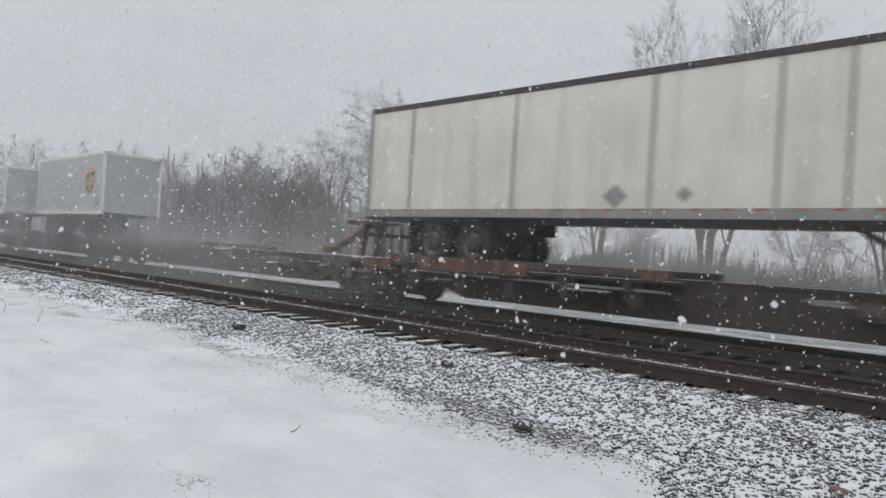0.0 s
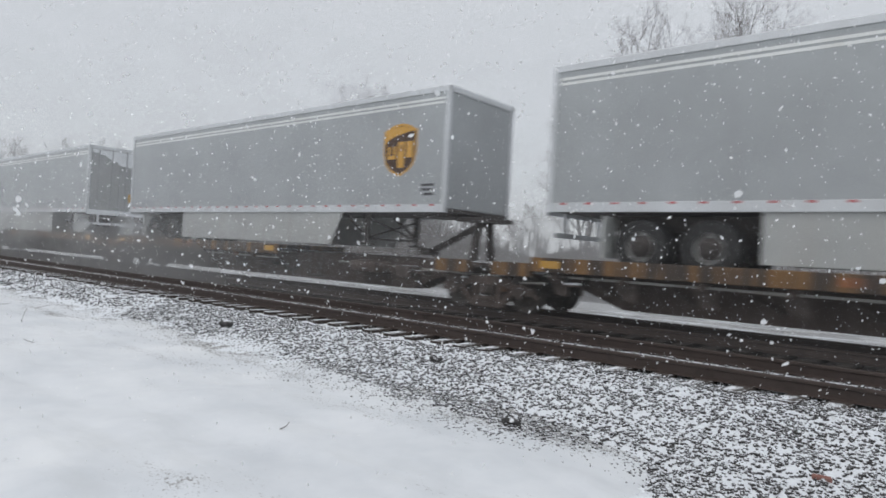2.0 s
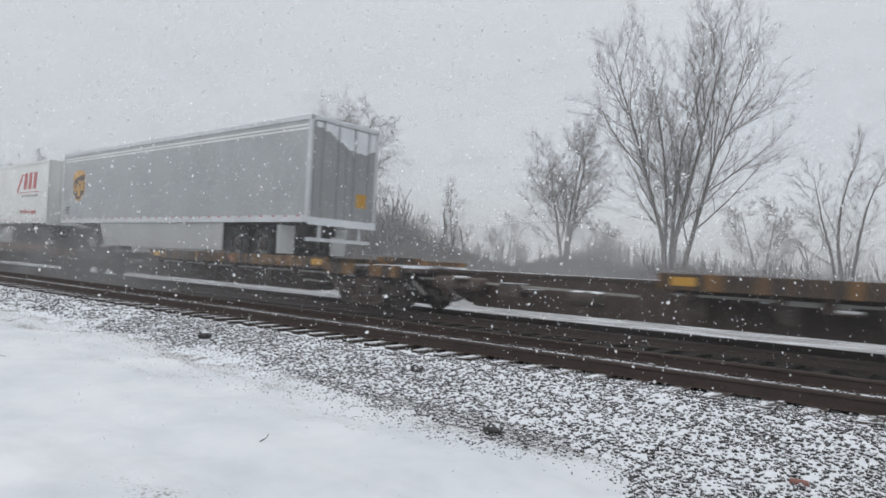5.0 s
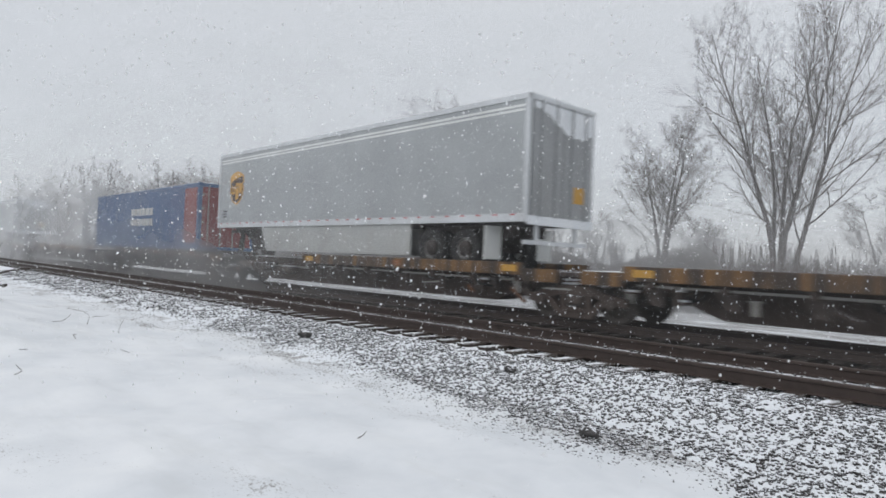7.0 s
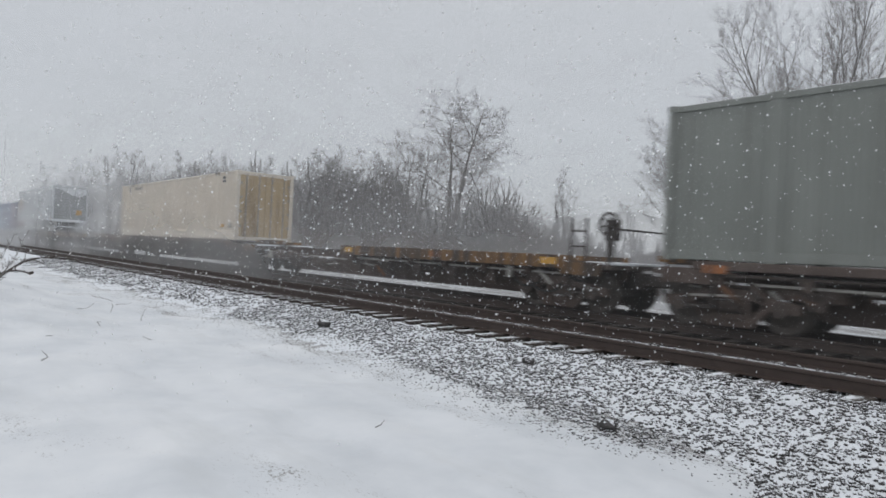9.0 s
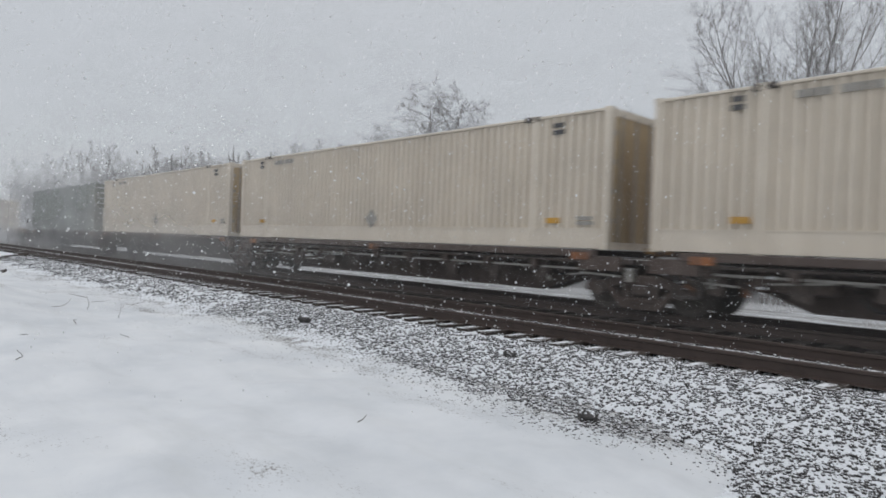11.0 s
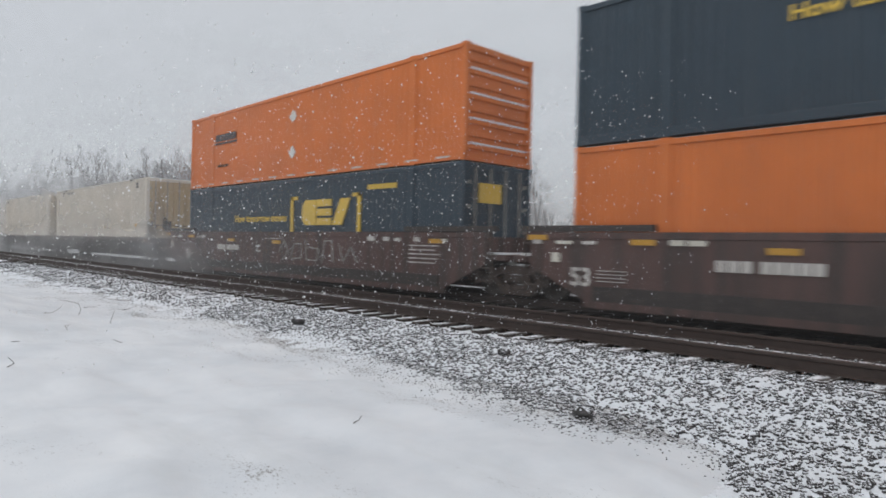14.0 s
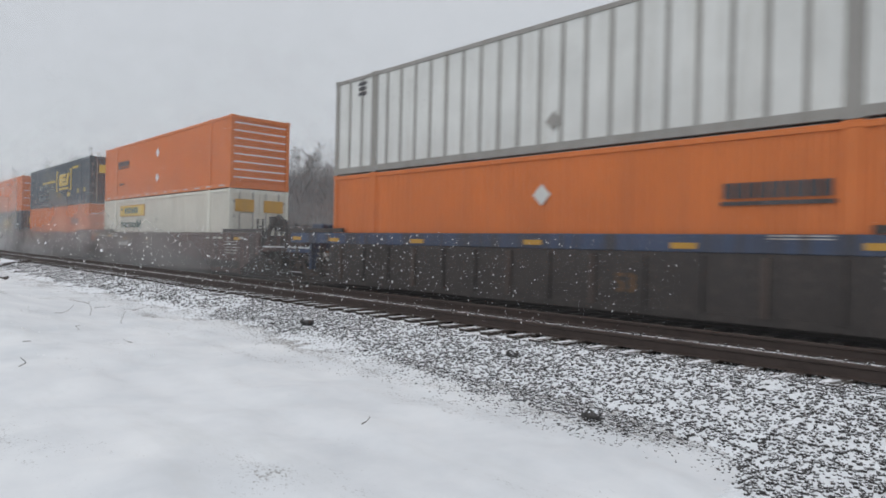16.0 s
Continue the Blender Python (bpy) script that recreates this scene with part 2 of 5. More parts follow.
def prism(bm, pts, y0, y1):
    """A plate whose outline, in x and z, runs counter-clockwise seen from -y."""
    a = [bm.verts.new((x, y0, z)) for x, z in pts]
    b = [bm.verts.new((x, y1, z)) for x, z in pts]
    bm.faces.new(a)
    bm.faces.new(b[::-1])
    n = len(pts)
    for i in range(n):
        j = (i + 1) % n
        bm.faces.new((a[j], a[i], b[i], b[j]))
    return bm


def beam(bm, p, q, w=0.1, h=0.1):
    """A straight bar from p to q."""
    p, q = Vector(p), Vector(q)
    d = (q - p).normalized()
    s = d.cross(Vector((0, 0, 1)))
    s = s.normalized() if s.length > 1e-3 else Vector((1, 0, 0))
    u = s.cross(d)
    vs = [bm.verts.new(e + s * a * w / 2 + u * b * h / 2) for e in (p, q) for a, b in ((-1, -1), (1, -1), (1, 1), (-1, 1))]
    for f in ((3, 2, 1, 0), (4, 5, 6, 7), (0, 1, 5, 4), (1, 2, 6, 5), (2, 3, 7, 6), (3, 0, 4, 7)):
        bm.faces.new([vs[i] for i in f])
    return bm


def lathe(bm, profile, x, y, z, n=24, caps=True):
    """A wheel-like solid about the y axis; profile: (radius, y) pairs from one hub side to the other."""
    rings = []
    for r, dy in profile:
        rings.append([bm.verts.new((x + r * math.cos(2 * math.pi * k / n), y + dy, z + r * math.sin(2 * math.pi * k / n))) for k in range(n)])
    for a, b in zip(rings, rings[1:]):
        for k in range(n):
            j = (k + 1) % n
            bm.faces.new((a[k], a[j], b[j], b[k]))
    if caps:
        bm.faces.new(rings[0][::-1])
        bm.faces.new(rings[-1])
    bmesh.ops.recalc_face_normals(bm, faces=list(bm.faces))
    return bm


def lettering(name, text, size, x, y, z, material, parent, stretch=1.0, turn=0.0):
    """Raised letters on the side that faces -y; x, z: the left end of the base line."""
    cu = bpy.data.curves.new(name, "FONT")
    cu.body, cu.size, cu.extrude, cu.offset = text, size, 0.004, size * 0.022
    tmp = bpy.data.objects.new(name, cu)
    scene.collection.objects.link(tmp)
    bpy.context.view_layer.update()
    me = bpy.data.meshes.new_from_object(tmp.evaluated_get(bpy.context.evaluated_depsgraph_get()))
    bpy.data.objects.remove(tmp)
    me.transform(Matrix.Translation((x, y, z)) @ Matrix.Rotation(radians(turn), 4, "Z") @ Matrix.Rotation(radians(90), 4, "X") @ Matrix.Diagonal((stretch, 1, 1, 1)))
    me.materials.clear()
    me.materials.append(material)
    ob = new(name, me)
    ob.parent = parent
    return tagged(ob, kind="stuff") if len(text) > 2 else ob


# ---- ground: one sheet of snow to the horizon ----
def steps(*spans):
    out = []
    for a, b, n in spans:
        out += list(np.linspace(a, b, n, endpoint=False))
    return np.array(out + [spans[-1][1]])


def rough(x, y, s):
    return noise.noise((x * s, y * s, 3.7 * s))


def snow_height(x, y):
    z = -0.30 + 0.07 * rough(x, y, 0.45) + 0.045 * rough(x, y, 1.3)
    if -16 < x < 6 and y < 9:
        z += 0.016 * rough(x, y, 4.5) + 0.03 * rough(x * 0.5, y, 2.4)
        z += 0.05 * max(0.0, rough(x * 0.6 + y * 0.5, y - 0.25 * x, 0.9))           # low drifts
    if y < 7 and x > -2.4:
        z -= 0.10 * min(1.0, (x + 2.4) / 0.6) * max(0.0, min(1.0, (y - 3.6) / 0.6))
    if y < 7:
        z += 0.62 * math.exp(-(((x + 18.5) / 5.5) ** 2 + ((y - 1.6) / 1.7) ** 2))      # bank beside the track
    if y > 14:
        z = -0.34 + (0.25 + 0.05 * rough(x, y, 0.4)) * min(1.0, (y - 14) / 2.2)
        if y > 24:
            z += 0.25 * rough(x, y, 0.06) + 0.1 * rough(x, y, 0.3)
            z += 1.0 * math.exp(-(((x + 24.5) / 3.2) ** 2 + ((y - 41) / 2.5) ** 2))    # heap of snow
    return z


def sheet(name, xs, ys, height, material):
    nx, ny = len(xs), len(ys)
    co = np.array([(x, y, height(x, y)) for y in ys for x in xs])
    i = np.arange(nx * ny).reshape(ny, nx)
    quads = np.stack([i[:-1, :-1], i[:-1, 1:], i[1:, 1:], i[1:, :-1]], -1).reshape(-1, 4)
    me = bpy.data.meshes.new(name)
    me.from_pydata(co.tolist(), [], quads.tolist())
    me.polygons.foreach_set("use_smooth", [True] * len(me.polygons))
    me.materials.append(material)
    return tagged(new(name, me), kind="structure")


ground = sheet("ground", steps((-900, -120, 14), (-120, -30, 60), (-30, -14, 60), (-14, 4, 180), (4, 30, 30), (30, 500, 14)),
               steps((-300, -10, 10), (-10, 1, 16), (1, 8, 80), (8, 14, 8), (14, 20, 18), (20, 70, 40), (70, 900, 18)), snow_height, GROUND_SNOW)


def bed_height(x, y):
    if y < 7.5:
        f = max(0.0, min(1.0, (y - 4.9) / 2.6))
        z = -0.47 + 0.415 * f ** 0.8
        z = max(z, -0.47 + 0.17 * max(0.0, min(1.0, (x + 2.5) / 0.7)))
    elif y < 15.2:
        z = -0.075
        if 8.25 < y < 9.6:
            z = 0.008
        elif y < 8.05:
            z = -0.052
    else:
        z = -0.05 - 0.3 * (y - 15.2)
    fine = 0.03 * rough(x, y, 5.0) + 0.02 * rough(x, y, 11.0) if y < 7.6 else 0.012 * rough(x, y, 6)
    heaped = 0.042 * max(0.0, min(1.0, (x + 7.5) / 3.0)) * max(0.0, min(1.0, (y - 6.9) / 0.5)) if y < 8.05 else 0       # ballast heaped up to the tie ends
    return z + fine + heaped + 0.05 * rough(x, y, 0.8) * max(0.0, min(1.0, (7.5 - y) / 0.4))


bed = sheet("ballast_shoulder", steps((-160, -40, 60), (-40, -14, 90), (-14, 4, 260), (4, 60, 50)),
            steps((3.4, 4.7, 14), (4.7, 7.6, 46), (7.6, 7.98, 6)), bed_height, BALLAST)
bed_mid = sheet("ballast_between_rails", steps((-160, -40, 60), (-40, 4, 260), (4, 60, 30)), steps((7.98, 9.9, 22)), bed_height, BALLAST_MID)
bed_far = sheet("ballast_bed", steps((-160, 60, 300)), steps((9.9, 15.2, 14), (15.2, 16.6, 3)), bed_height, BALLAST_DARK)


def stone_mesh(seed):
    """One angular piece of crushed stone."""
    rnd = random.Random(seed)
    bm = bmesh.new()
    bmesh.ops.create_cube(bm, size=1.5)
    sx, sy, sz = rnd.uniform(0.8, 1.3), rnd.uniform(0.6, 1.0), rnd.uniform(0.55, 0.95)
    for v in bm.verts:
        v.co = Vector((v.co.x * sx * rnd.uniform(0.5, 1.15), v.co.y * sy * rnd.uniform(0.5, 1.15), v.co.z * sz * rnd.uniform(0.5, 1.15)))
    bmesh.ops.triangulate(bm, faces=list(bm.faces))
    co = np.array([v.co[:] for v in bm.verts])
    fc = np.array([[v.index for v in f.verts] for f in bm.faces])
    bm.free()
    return co, fc


def scatter_stones(name, spots, label):
    protos = [stone_mesh(k) for k in range(13)]
    rnd = np.random.RandomState(5)
    cos, fcs, base = [], [], 0
    for x, y, z, r in spots:
        co, fc = protos[rnd.randint(13)]
        a = rnd.uniform(0, 6.28)
        b = rnd.uniform(-0.9, 0.9)
        ca, sa, cb, sb = math.cos(a), math.sin(a), math.cos(b), math.sin(b)
        rot = np.array([[ca, -sa * cb, sa * sb], [sa, ca * cb, -ca * sb], [0, sb, cb]])
        cos.append(co @ rot.T * r + (x, y, z))
        fcs.append(fc + base)
        base += len(co)
    co, fc = np.concatenate(cos), np.concatenate(fcs)
    me = bpy.data.meshes.new(name)
    me.vertices.add(len(co))
    me.vertices.foreach_set("co", co.ravel())
    me.loops.add(fc.size)
    me.loops.foreach_set("vertex_index", fc.ravel())
    me.polygons.add(len(fc))
    me.polygons.foreach_set("loop_start", np.arange(0, fc.size, 3))
    me.update(calc_edges=True)
    me.materials.append(STONE)
    return tagged(new(name, me), label, "gravel", kind="stuff")


rs = np.random.RandomState(11)
spots = []
for x0, x1, per, size in ((-2.6, 1.6, 900, 0.0205), (-7, -2.6, 840, 0.0200), (-14, -7, 700, 0.0205), (-42, -14, 210, 0.026)):
    for _ in range(int((x1 - x0) * 3.7 * per)):
        x, y = rs.uniform(x0, x1), rs.uniform(4.2, 7.95)
        edge = 6.15 - 0.9 * max(0.0, min(1.0, (x + 9) / 5.5)) + 0.5 * math.exp(-((x + 2.5) / 0.3) ** 2) - 1.0 * max(0.0, min(1.0, (x + 2.3) / 0.8)) + 0.3 * rough(x, 0, 0.5) + 0.25 * rough(x, 5, 1.7)
        bare = rough(x * 1.2 + y, y * 2.2, 0.8) + 0.5 * rough(x, y, 3.1)
        r = size * rs.uniform(0.45, 1.25)
        if y < edge:                                        # pebbles showing through the thin snow
            if y < 4.7 + 0.25 * rough(x, 2, 0.9) or rs.uniform() > (0.75 + 0.5 * bare) * math.exp(-(edge - y) / 0.42):
                continue
            r *= 0.45 + 0.4 * math.exp(-(edge - y) / 0.3)
        elif rs.uniform() < 0.10 - 0.4 * bare or (y > 7.6 and x < -6):
            continue
        spots.append((x, y, max(bed_height(x, y), snow_height(x, y)) + r * rs.uniform(-0.1, 0.3), r))
for _ in range(6500):                                   # between the rails of the empty track
    x, y = rs.uniform(-22, 4), rs.uniform(7.75, 10.6)
    r = 0.028 * rs.uniform(0.5, 1.1)
    spots.append((x, y, bed_height(x, y) + r * 0.3, r))
ballast = scatter_stones("ballast_stones", spots, "loose grey crushed stone dusted with snow beside the track")

# ---- tracks ----
def rail_profile():
    return [(-0.07, 0), (0.07, 0), (0.07, 0.012), (0.012, 0.03), (0.010, 0.125), (0.036, 0.135), (0.036, 0.168), (0.026, 0.175),
            (-0.026, 0.175), (-0.036, 0.168), (-0.036, 0.135), (-0.010, 0.125), (-0.012, 0.03), (-0.07, 0.012)]


def rail(parent, y, x0=-300, x1=160):
    bm = bmesh.new()
    pr = rail_profile()
    a = [bm.verts.new((x0, y + p, q)) for p, q in pr]
    b = [bm.verts.new((x1, y + p, q)) for p, q in pr]
    for i in range(len(pr)):
        j = (i + 1) % len(pr)
        bm.faces.new((a[i], b[i], b[j], a[j])[::-1])
    return part("rail", bm, RAIL, parent)


def track(name, yc, x0, x1, wood, label):
    tr = thing(name, label, "railway track", kind="structure")
    for y in (yc - 0.7525, yc + 0.7525):
        rail(tr, y)
    variants = []
    for k in range(5):
        rnd = random.Random(k)
        bm = boxes((-0.115, 0.115, -1.33, 1.3, -0.18, 0.012), bevel=0.012)
        for v in bm.verts:
            v.co += Vector((rnd.uniform(-0.008, 0.008), rnd.uniform(-0.02, 0.02), rnd.uniform(-0.008, 0.004)))
        me = bpy.data.meshes.new("tie")
        bm.to_mesh(me)
        bm.free()
        me.materials.append(wood)
        variants.append(me)
    pl = bpy.data.meshes.new("tie_plate")
    bm = boxes((-0.1, 0.1, -0.17, 0.17, -0.002, 0.012))
    bm.to_mesh(pl)
    bm.free()
    pl.materials.append(RAIL)
    rnd = random.Random(int(yc * 10))
    n = int((x1 - x0) / TIE)
    for k in range(n):
        t = new("tie", variants[rnd.randrange(5)])
        t.parent = tr
        t.matrix_basis = pose(x0 + k * TIE + rnd.uniform(-0.03, 0.03), yc + rnd.uniform(-0.035, 0.035), rnd.uniform(-0.012, 0.006), 0, 0, rnd.uniform(-1.2, 1.2))
        if -14 < x0 + k * TIE < 3 and yc < 10:
            for s in (-0.7525, 0.7525):
                p = new("tie_plate", pl)
                p.parent = t
                p.matrix_basis = pose(0, s, 0.0)
    return tr


near_track = track("track_near", NEAR_Y, -10.59 - 90 * TIE, 8, TIE_WOOD, "empty railway track with rusty rails on snowy wooden ties")
far_track = track("track_far", FAR_Y, -70, 25, TIE_DARK, "railway track with dark, mostly bare ties under the running train")

# ---- the train: trailers, containers, spine cars and well cars ----
MOVING = []                                  # (thing, place along the train)


def ride(ob, u):
    ob.location = (u, FAR_Y, 0)
    MOVING.append((ob, u))
    return ob


def wheel_bm(r, w, hub):
    bm = bmesh.new()
    lathe(bm, [(hub, -w * 0.1), (hub, -w * 0.5), (r * 0.93, -w * 0.5), (r, -w * 0.36), (r, w * 0.36), (r * 0.93, w * 0.5), (hub, w * 0.5), (hub, w * 0.1)], 0, 0, 0, 28, False)
    return bm


def rim_bm(r, w):
    bm = bmesh.new()
    lathe(bm, [(0.07, -w * 0.30), (0.10, -w * 0.36), (0.12, -w * 0.15), (r * 0.8, -w * 0.05), (r, -w * 0.42), (r, w * 0.42), (0.1, w * 0.3)], 0, 0, 0, 24)
    return bm


def mesh_of(bm, name, material):
    me = bpy.data.meshes.new(name)
    bm.to_mesh(me)
    bm.free()
    me.materials.append(material)
    return me


TYRE_ME = mesh_of(wheel_bm(0.50, 0.28, 0.28), "tyre", RUBBER)
RIM_ME = mesh_of(rim_bm(0.29, 0.26), "rim", RIM)
HUB_ME = mesh_of(lathe(bmesh.new(), [(0.05, -0.20), (0.10, -0.20), (0.12, -0.17), (0.20, -0.135), (0.20, -0.05)], 0, 0, 0, 16), "hub", BLACK)
RIM_DARK_ME = mesh_of(rim_bm(0.29, 0.26), "rim", RUST)
TRAIN_WHEEL_ME = mesh_of((lambda b: lathe(b, [(0.10, -0.10), (0.16, -0.09), (0.30, -0.03), (0.36, -0.06), (0.42, -0.065), (0.425, 0.04), (0.455, 0.05), (0.45, 0.075), (0.2, 0.05)], 0, 0, 0, 28))(bmesh.new()), "wheel", WHEEL)


def child(name, me, parent, m):
    ob = new(name, me)
    ob.parent = parent
    ob.matrix_basis = m
    return ob


def shield_outline(cx, cz, w, h):
    pts = [(-0.5, 0.36), (-0.25, 0.46), (0.0, 0.5), (0.25, 0.46), (0.5, 0.36), (0.5, -0.05), (0.44, -0.25), (0.28, -0.39), (0.0, -0.5), (-0.28, -0.39), (-0.44, -0.25), (-0.5, -0.05)]
    return [(cx + a * w, cz + b * h) for a, b in pts][::-1]


def trailer(name, label, L, z1, body, rail_mat, rear_right=True, shield=False, skirt=False, stripes=False, posts=(), deck=1.40, top_mat=None, end_mat=None, rim=None):
    """A road trailer; x from its left end, the side towards the camera at y = -1.3."""
    th = thing(name, label, "semi-trailer", "trailers on the train")
    z0 = 2.32
    fx = (lambda x: x) if rear_right else (lambda x: L - x)

    def span(a, b):
        return (min(fx(a), fx(b)), max(fx(a), fx(b)))

    part("body", boxes((0.04, L - 0.04, -1.275, 1.275, z0 + 0.1, z1 - 0.03), bevel=0.025), body, th)
    part("top_rail", boxes((0, L, -1.30, -1.262, z1 - 0.13, z1), (0, L, 1.262, 1.30, z1 - 0.13, z1), (0, 0.05, -1.262, 1.262, z1 - 0.13, z1), (L - 0.05, L, -1.262, 1.262, z1 - 0.13, z1), bevel=0.008), top_mat or rail_mat, th)
    part("roof_snow", boxes((0.02, L - 0.02, -1.25, 1.25, z1 - 0.03, z1 + 0.025), bevel=0.02), SNOW, th, "thin snow on the roof")
    part("bottom_rail", boxes((0, L, -1.30, -1.25, z0, z0 + 0.19), (0, L, 1.25, 1.30, z0, z0 + 0.19), bevel=0.008), rail_mat, th)
    part("floor", boxes((0.02, L - 0.02, -1.24, 1.24, z0 + 0.02, z0 + 0.1)), BLACK, th)
    bm = bmesh.new()
    for k in range(int(L / 0.55)):
        box(bm, 0.3 + k * 0.55, 0.42 + k * 0.55, -1.305, -1.296, z0 + 0.145, z0 + 0.185)
    tagged(part("red_reflectors", bm, RED, th), kind="stuff")
    for x in (0.0, L - 0.1):
        for y in (-1.30, 1.2):
            part("corner_post", boxes((x, x + 0.1, y, y + 0.1, z0, z1 - 0.02)), rail_mat, th)
    if posts:
        for x in posts:
            part("side_seam", boxes((x - 0.035, x + 0.035, -1.285, -1.27, z0 + 0.15, z1 - 0.1)), POST, th)
    if stripes:
        for dz in (0.30, 0.40):
            part("white_stripe", boxes((0.15, L - 0.15, -1.281, -1.27, z1 - dz, z1 - dz + 0.055)), WHITE, th)
    # rear end with two doors, or plain front wall
    rx = fx(L)
    s = 1 if rx > 0.1 else -1
    em = end_mat or (DOOR_GREY if shield else body)
    for y0, y1 in ((-1.17, -0.012), (0.012, 1.17)):
        xa, xb = sorted((rx, rx + s * 0.03))
        d = part("rear_door", boxes((xa, xb, y0, y1, z0 + 0.16, z1 - 0.16), bevel=0.006), em, th)
        for y in (y0 + 0.3, y1 - 0.3):
            xa2, xb2 = sorted((rx + s * 0.03, rx + s * 0.065))
            part("lock_rod", boxes((xa2, xb2, y - 0.018, y + 0.018, z0 + 0.12, z1 - 0.12)), em, d)
    xa, xb = sorted((rx + s * 0.005, rx + s * 0.05))
    part("rear_sill", boxes((xa, xb, -1.28, 1.28, z0 - 0.06, z0 + 0.15)), SNOW if shield else rail_mat, th, "rear sill caked with snow" if shield else "")
    part("placard", boxes((*sorted((rx + s * 0.03, rx + s * 0.04)), 0.45, 0.85, z0 + 0.55, z0 + 0.95)), YELLOW if shield else INK, th)
    if shield and rear_right:
        rnd = random.Random(int(L * 10 + z1 * 7))
        bm = bmesh.new()
        ys = [-1.15 + 0.1 * k for k in range(24)]
        lo = [z1 - 0.28 - 0.5 * (0.5 + 0.5 * math.sin(1.9 * y + 0.6)) - rnd.uniform(0, 0.08) for y in ys]
        a = [bm.verts.new((L + 0.034, y, z1 - 0.17)) for y in ys]
        b = [bm.verts.new((L + 0.036, y, z)) for y, z in zip(ys, lo)]
        for k in range(len(ys) - 1):
            bm.faces.new((b[k], b[k + 1], a[k + 1], a[k]))
        part("door_snow", bm, SNOW, th, "snow blown onto the doors")
    # rear underride guard
    bm = bmesh.new()
    for y in (-0.75, 0.75):
        beam(bm, (fx(L - 0.12), y, z0), (fx(L - 0.12), y, 1.86), 0.08, 0.08)
    beam(bm, (fx(L - 0.12), -1.2, 1.86), (fx(L - 0.12), 1.2, 1.86), 0.1, 0.1)
    part("underride_guard", bm, ALU if shield else BLACK, th)
    # tandem axles
    ax = 2.6 if shield else 3.0
    bm = bmesh.new()
    for y in (-0.5, 0.5):
        box(bm, *span(L - ax - 1.7, L - ax + 1.7), y - 0.06, y + 0.06, 2.0, 2.3)
    for dx in (-0.62, 0.62):
        beam(bm, (fx(L - ax + dx), -1.1, deck + 0.5), (fx(L - ax + dx), 1.1, deck + 0.5), 0.13, 0.13)
        for y in (-0.5, 0.5):
            box(bm, fx(L - ax + dx) - 0.3, fx(L - ax + dx) + 0.3, y - 0.05, y + 0.05, deck + 0.45, 2.05)
    part("bogie", bm, BLACK, th)
    for dx in (-0.62, 0.62):
        for y in (-1.12, -0.80, 0.80, 1.12):
            w = child("wheel", TYRE_ME, th, pose(fx(L - ax + dx), y, deck + 0.5))
            if abs(y) > 1:
                child("rim", rim or RIM_ME, w, pose(0, 0, 0, 0, 0, 0 if y < 0 else 180))
                child("hub", HUB_ME, w, pose(0, 0, 0, 0, 0, 0 if y < 0 else 180))
    for y in (-1.0, 1.0):
        x = fx(L - ax + 1.35)
        part("mud_flap", boxes((x - 0.01, x + 0.01, y - 0.3, y + 0.3, deck + 0.25, 2.25)), RUBBER if not shield else WHITE, th)
    # landing gear
    gx = fx(2.9)
    for y in (-0.95, 0.95):
        bm = bmesh.new()
        box(bm, gx - 0.07, gx + 0.07, y - 0.07, y + 0.07, 1.75, z0)
        box(bm, gx - 0.05, gx + 0.05, y - 0.05, y + 0.05, 1.52, 1.8)
        box(bm, gx - 0.16, gx + 0.16, y - 0.14, y + 0.14, 1.49, 1.54)
        beam(bm, (gx, y, 1.72), (gx + (0.9 if rear_right else -0.9), y, z0), 0.06, 0.06)
        part("landing_leg", bm, BLACK, th)
    bm = bmesh.new()
    beam(bm, (gx, -0.95, 1.68), (gx, 0.95, 2.2), 0.05, 0.05)
    beam(bm, (gx, 0.95, 1.68), (gx, -0.95, 2.2), 0.05, 0.05)
    beam(bm, (gx, -0.95, 1.66), (gx, 0.95, 1.66), 0.06, 0.06)
    part("landing_brace", bm, BLACK, th)
    kx = fx(0.9)
    part("kingpin_plate", boxes((kx - 0.7, kx + 0.7, -0.6, 0.6, z0 - 0.06, z0 + 0.02)), BLACK, th)
    if skirt:
        a, b = span(3.6, L - ax - 1.45)
        lo, hi = 1.46, z0
        bm = bmesh.new()
        k = 0.45 if rear_right else 0.0
        prism(bm, [(a + k, lo), (b - (0.45 - k), lo), (b, hi), (a, hi)], -1.24, -1.215)
        part("side_skirt", bm, SKIRT, th)
        bm = bmesh.new()
        prism(bm, [(a + k, lo), (b - (0.45 - k), lo), (b, hi), (a, hi)], 1.215, 1.24)
        part("side_skirt", bm, SKIRT, th)
    if shield:
        cx, cz = fx(1.55), z0 + 1.53
        for size, m, y in ((1.0, GOLD, -1.281), (0.91, DECAL_BROWN, -1.286)):
            bm = bmesh.new()
            prism(bm, shield_outline(cx, cz, 1.13 * size, 1.32 * size), y, -1.274)
            part("shield_emblem", bm, m, th, "gold edged brown shield emblem")
        bm = bmesh.new()                                   # gold sweep across the top, and plain rounded gold shapes
        top = [(cx - 0.49 + 0.98 * k / 10, cz + 0.46 + 0.12 * math.sin(math.pi * k / 10)) for k in range(11)]
        low = [(cx - 0.49 + 0.98 * k / 10, cz + 0.16 + 0.30 * (k / 10) ** 0.45) for k in range(11)]
        prism(bm, low + top[::-1], -1.289, -1.284)
        part("emblem_sweep", bm, GOLD, th)
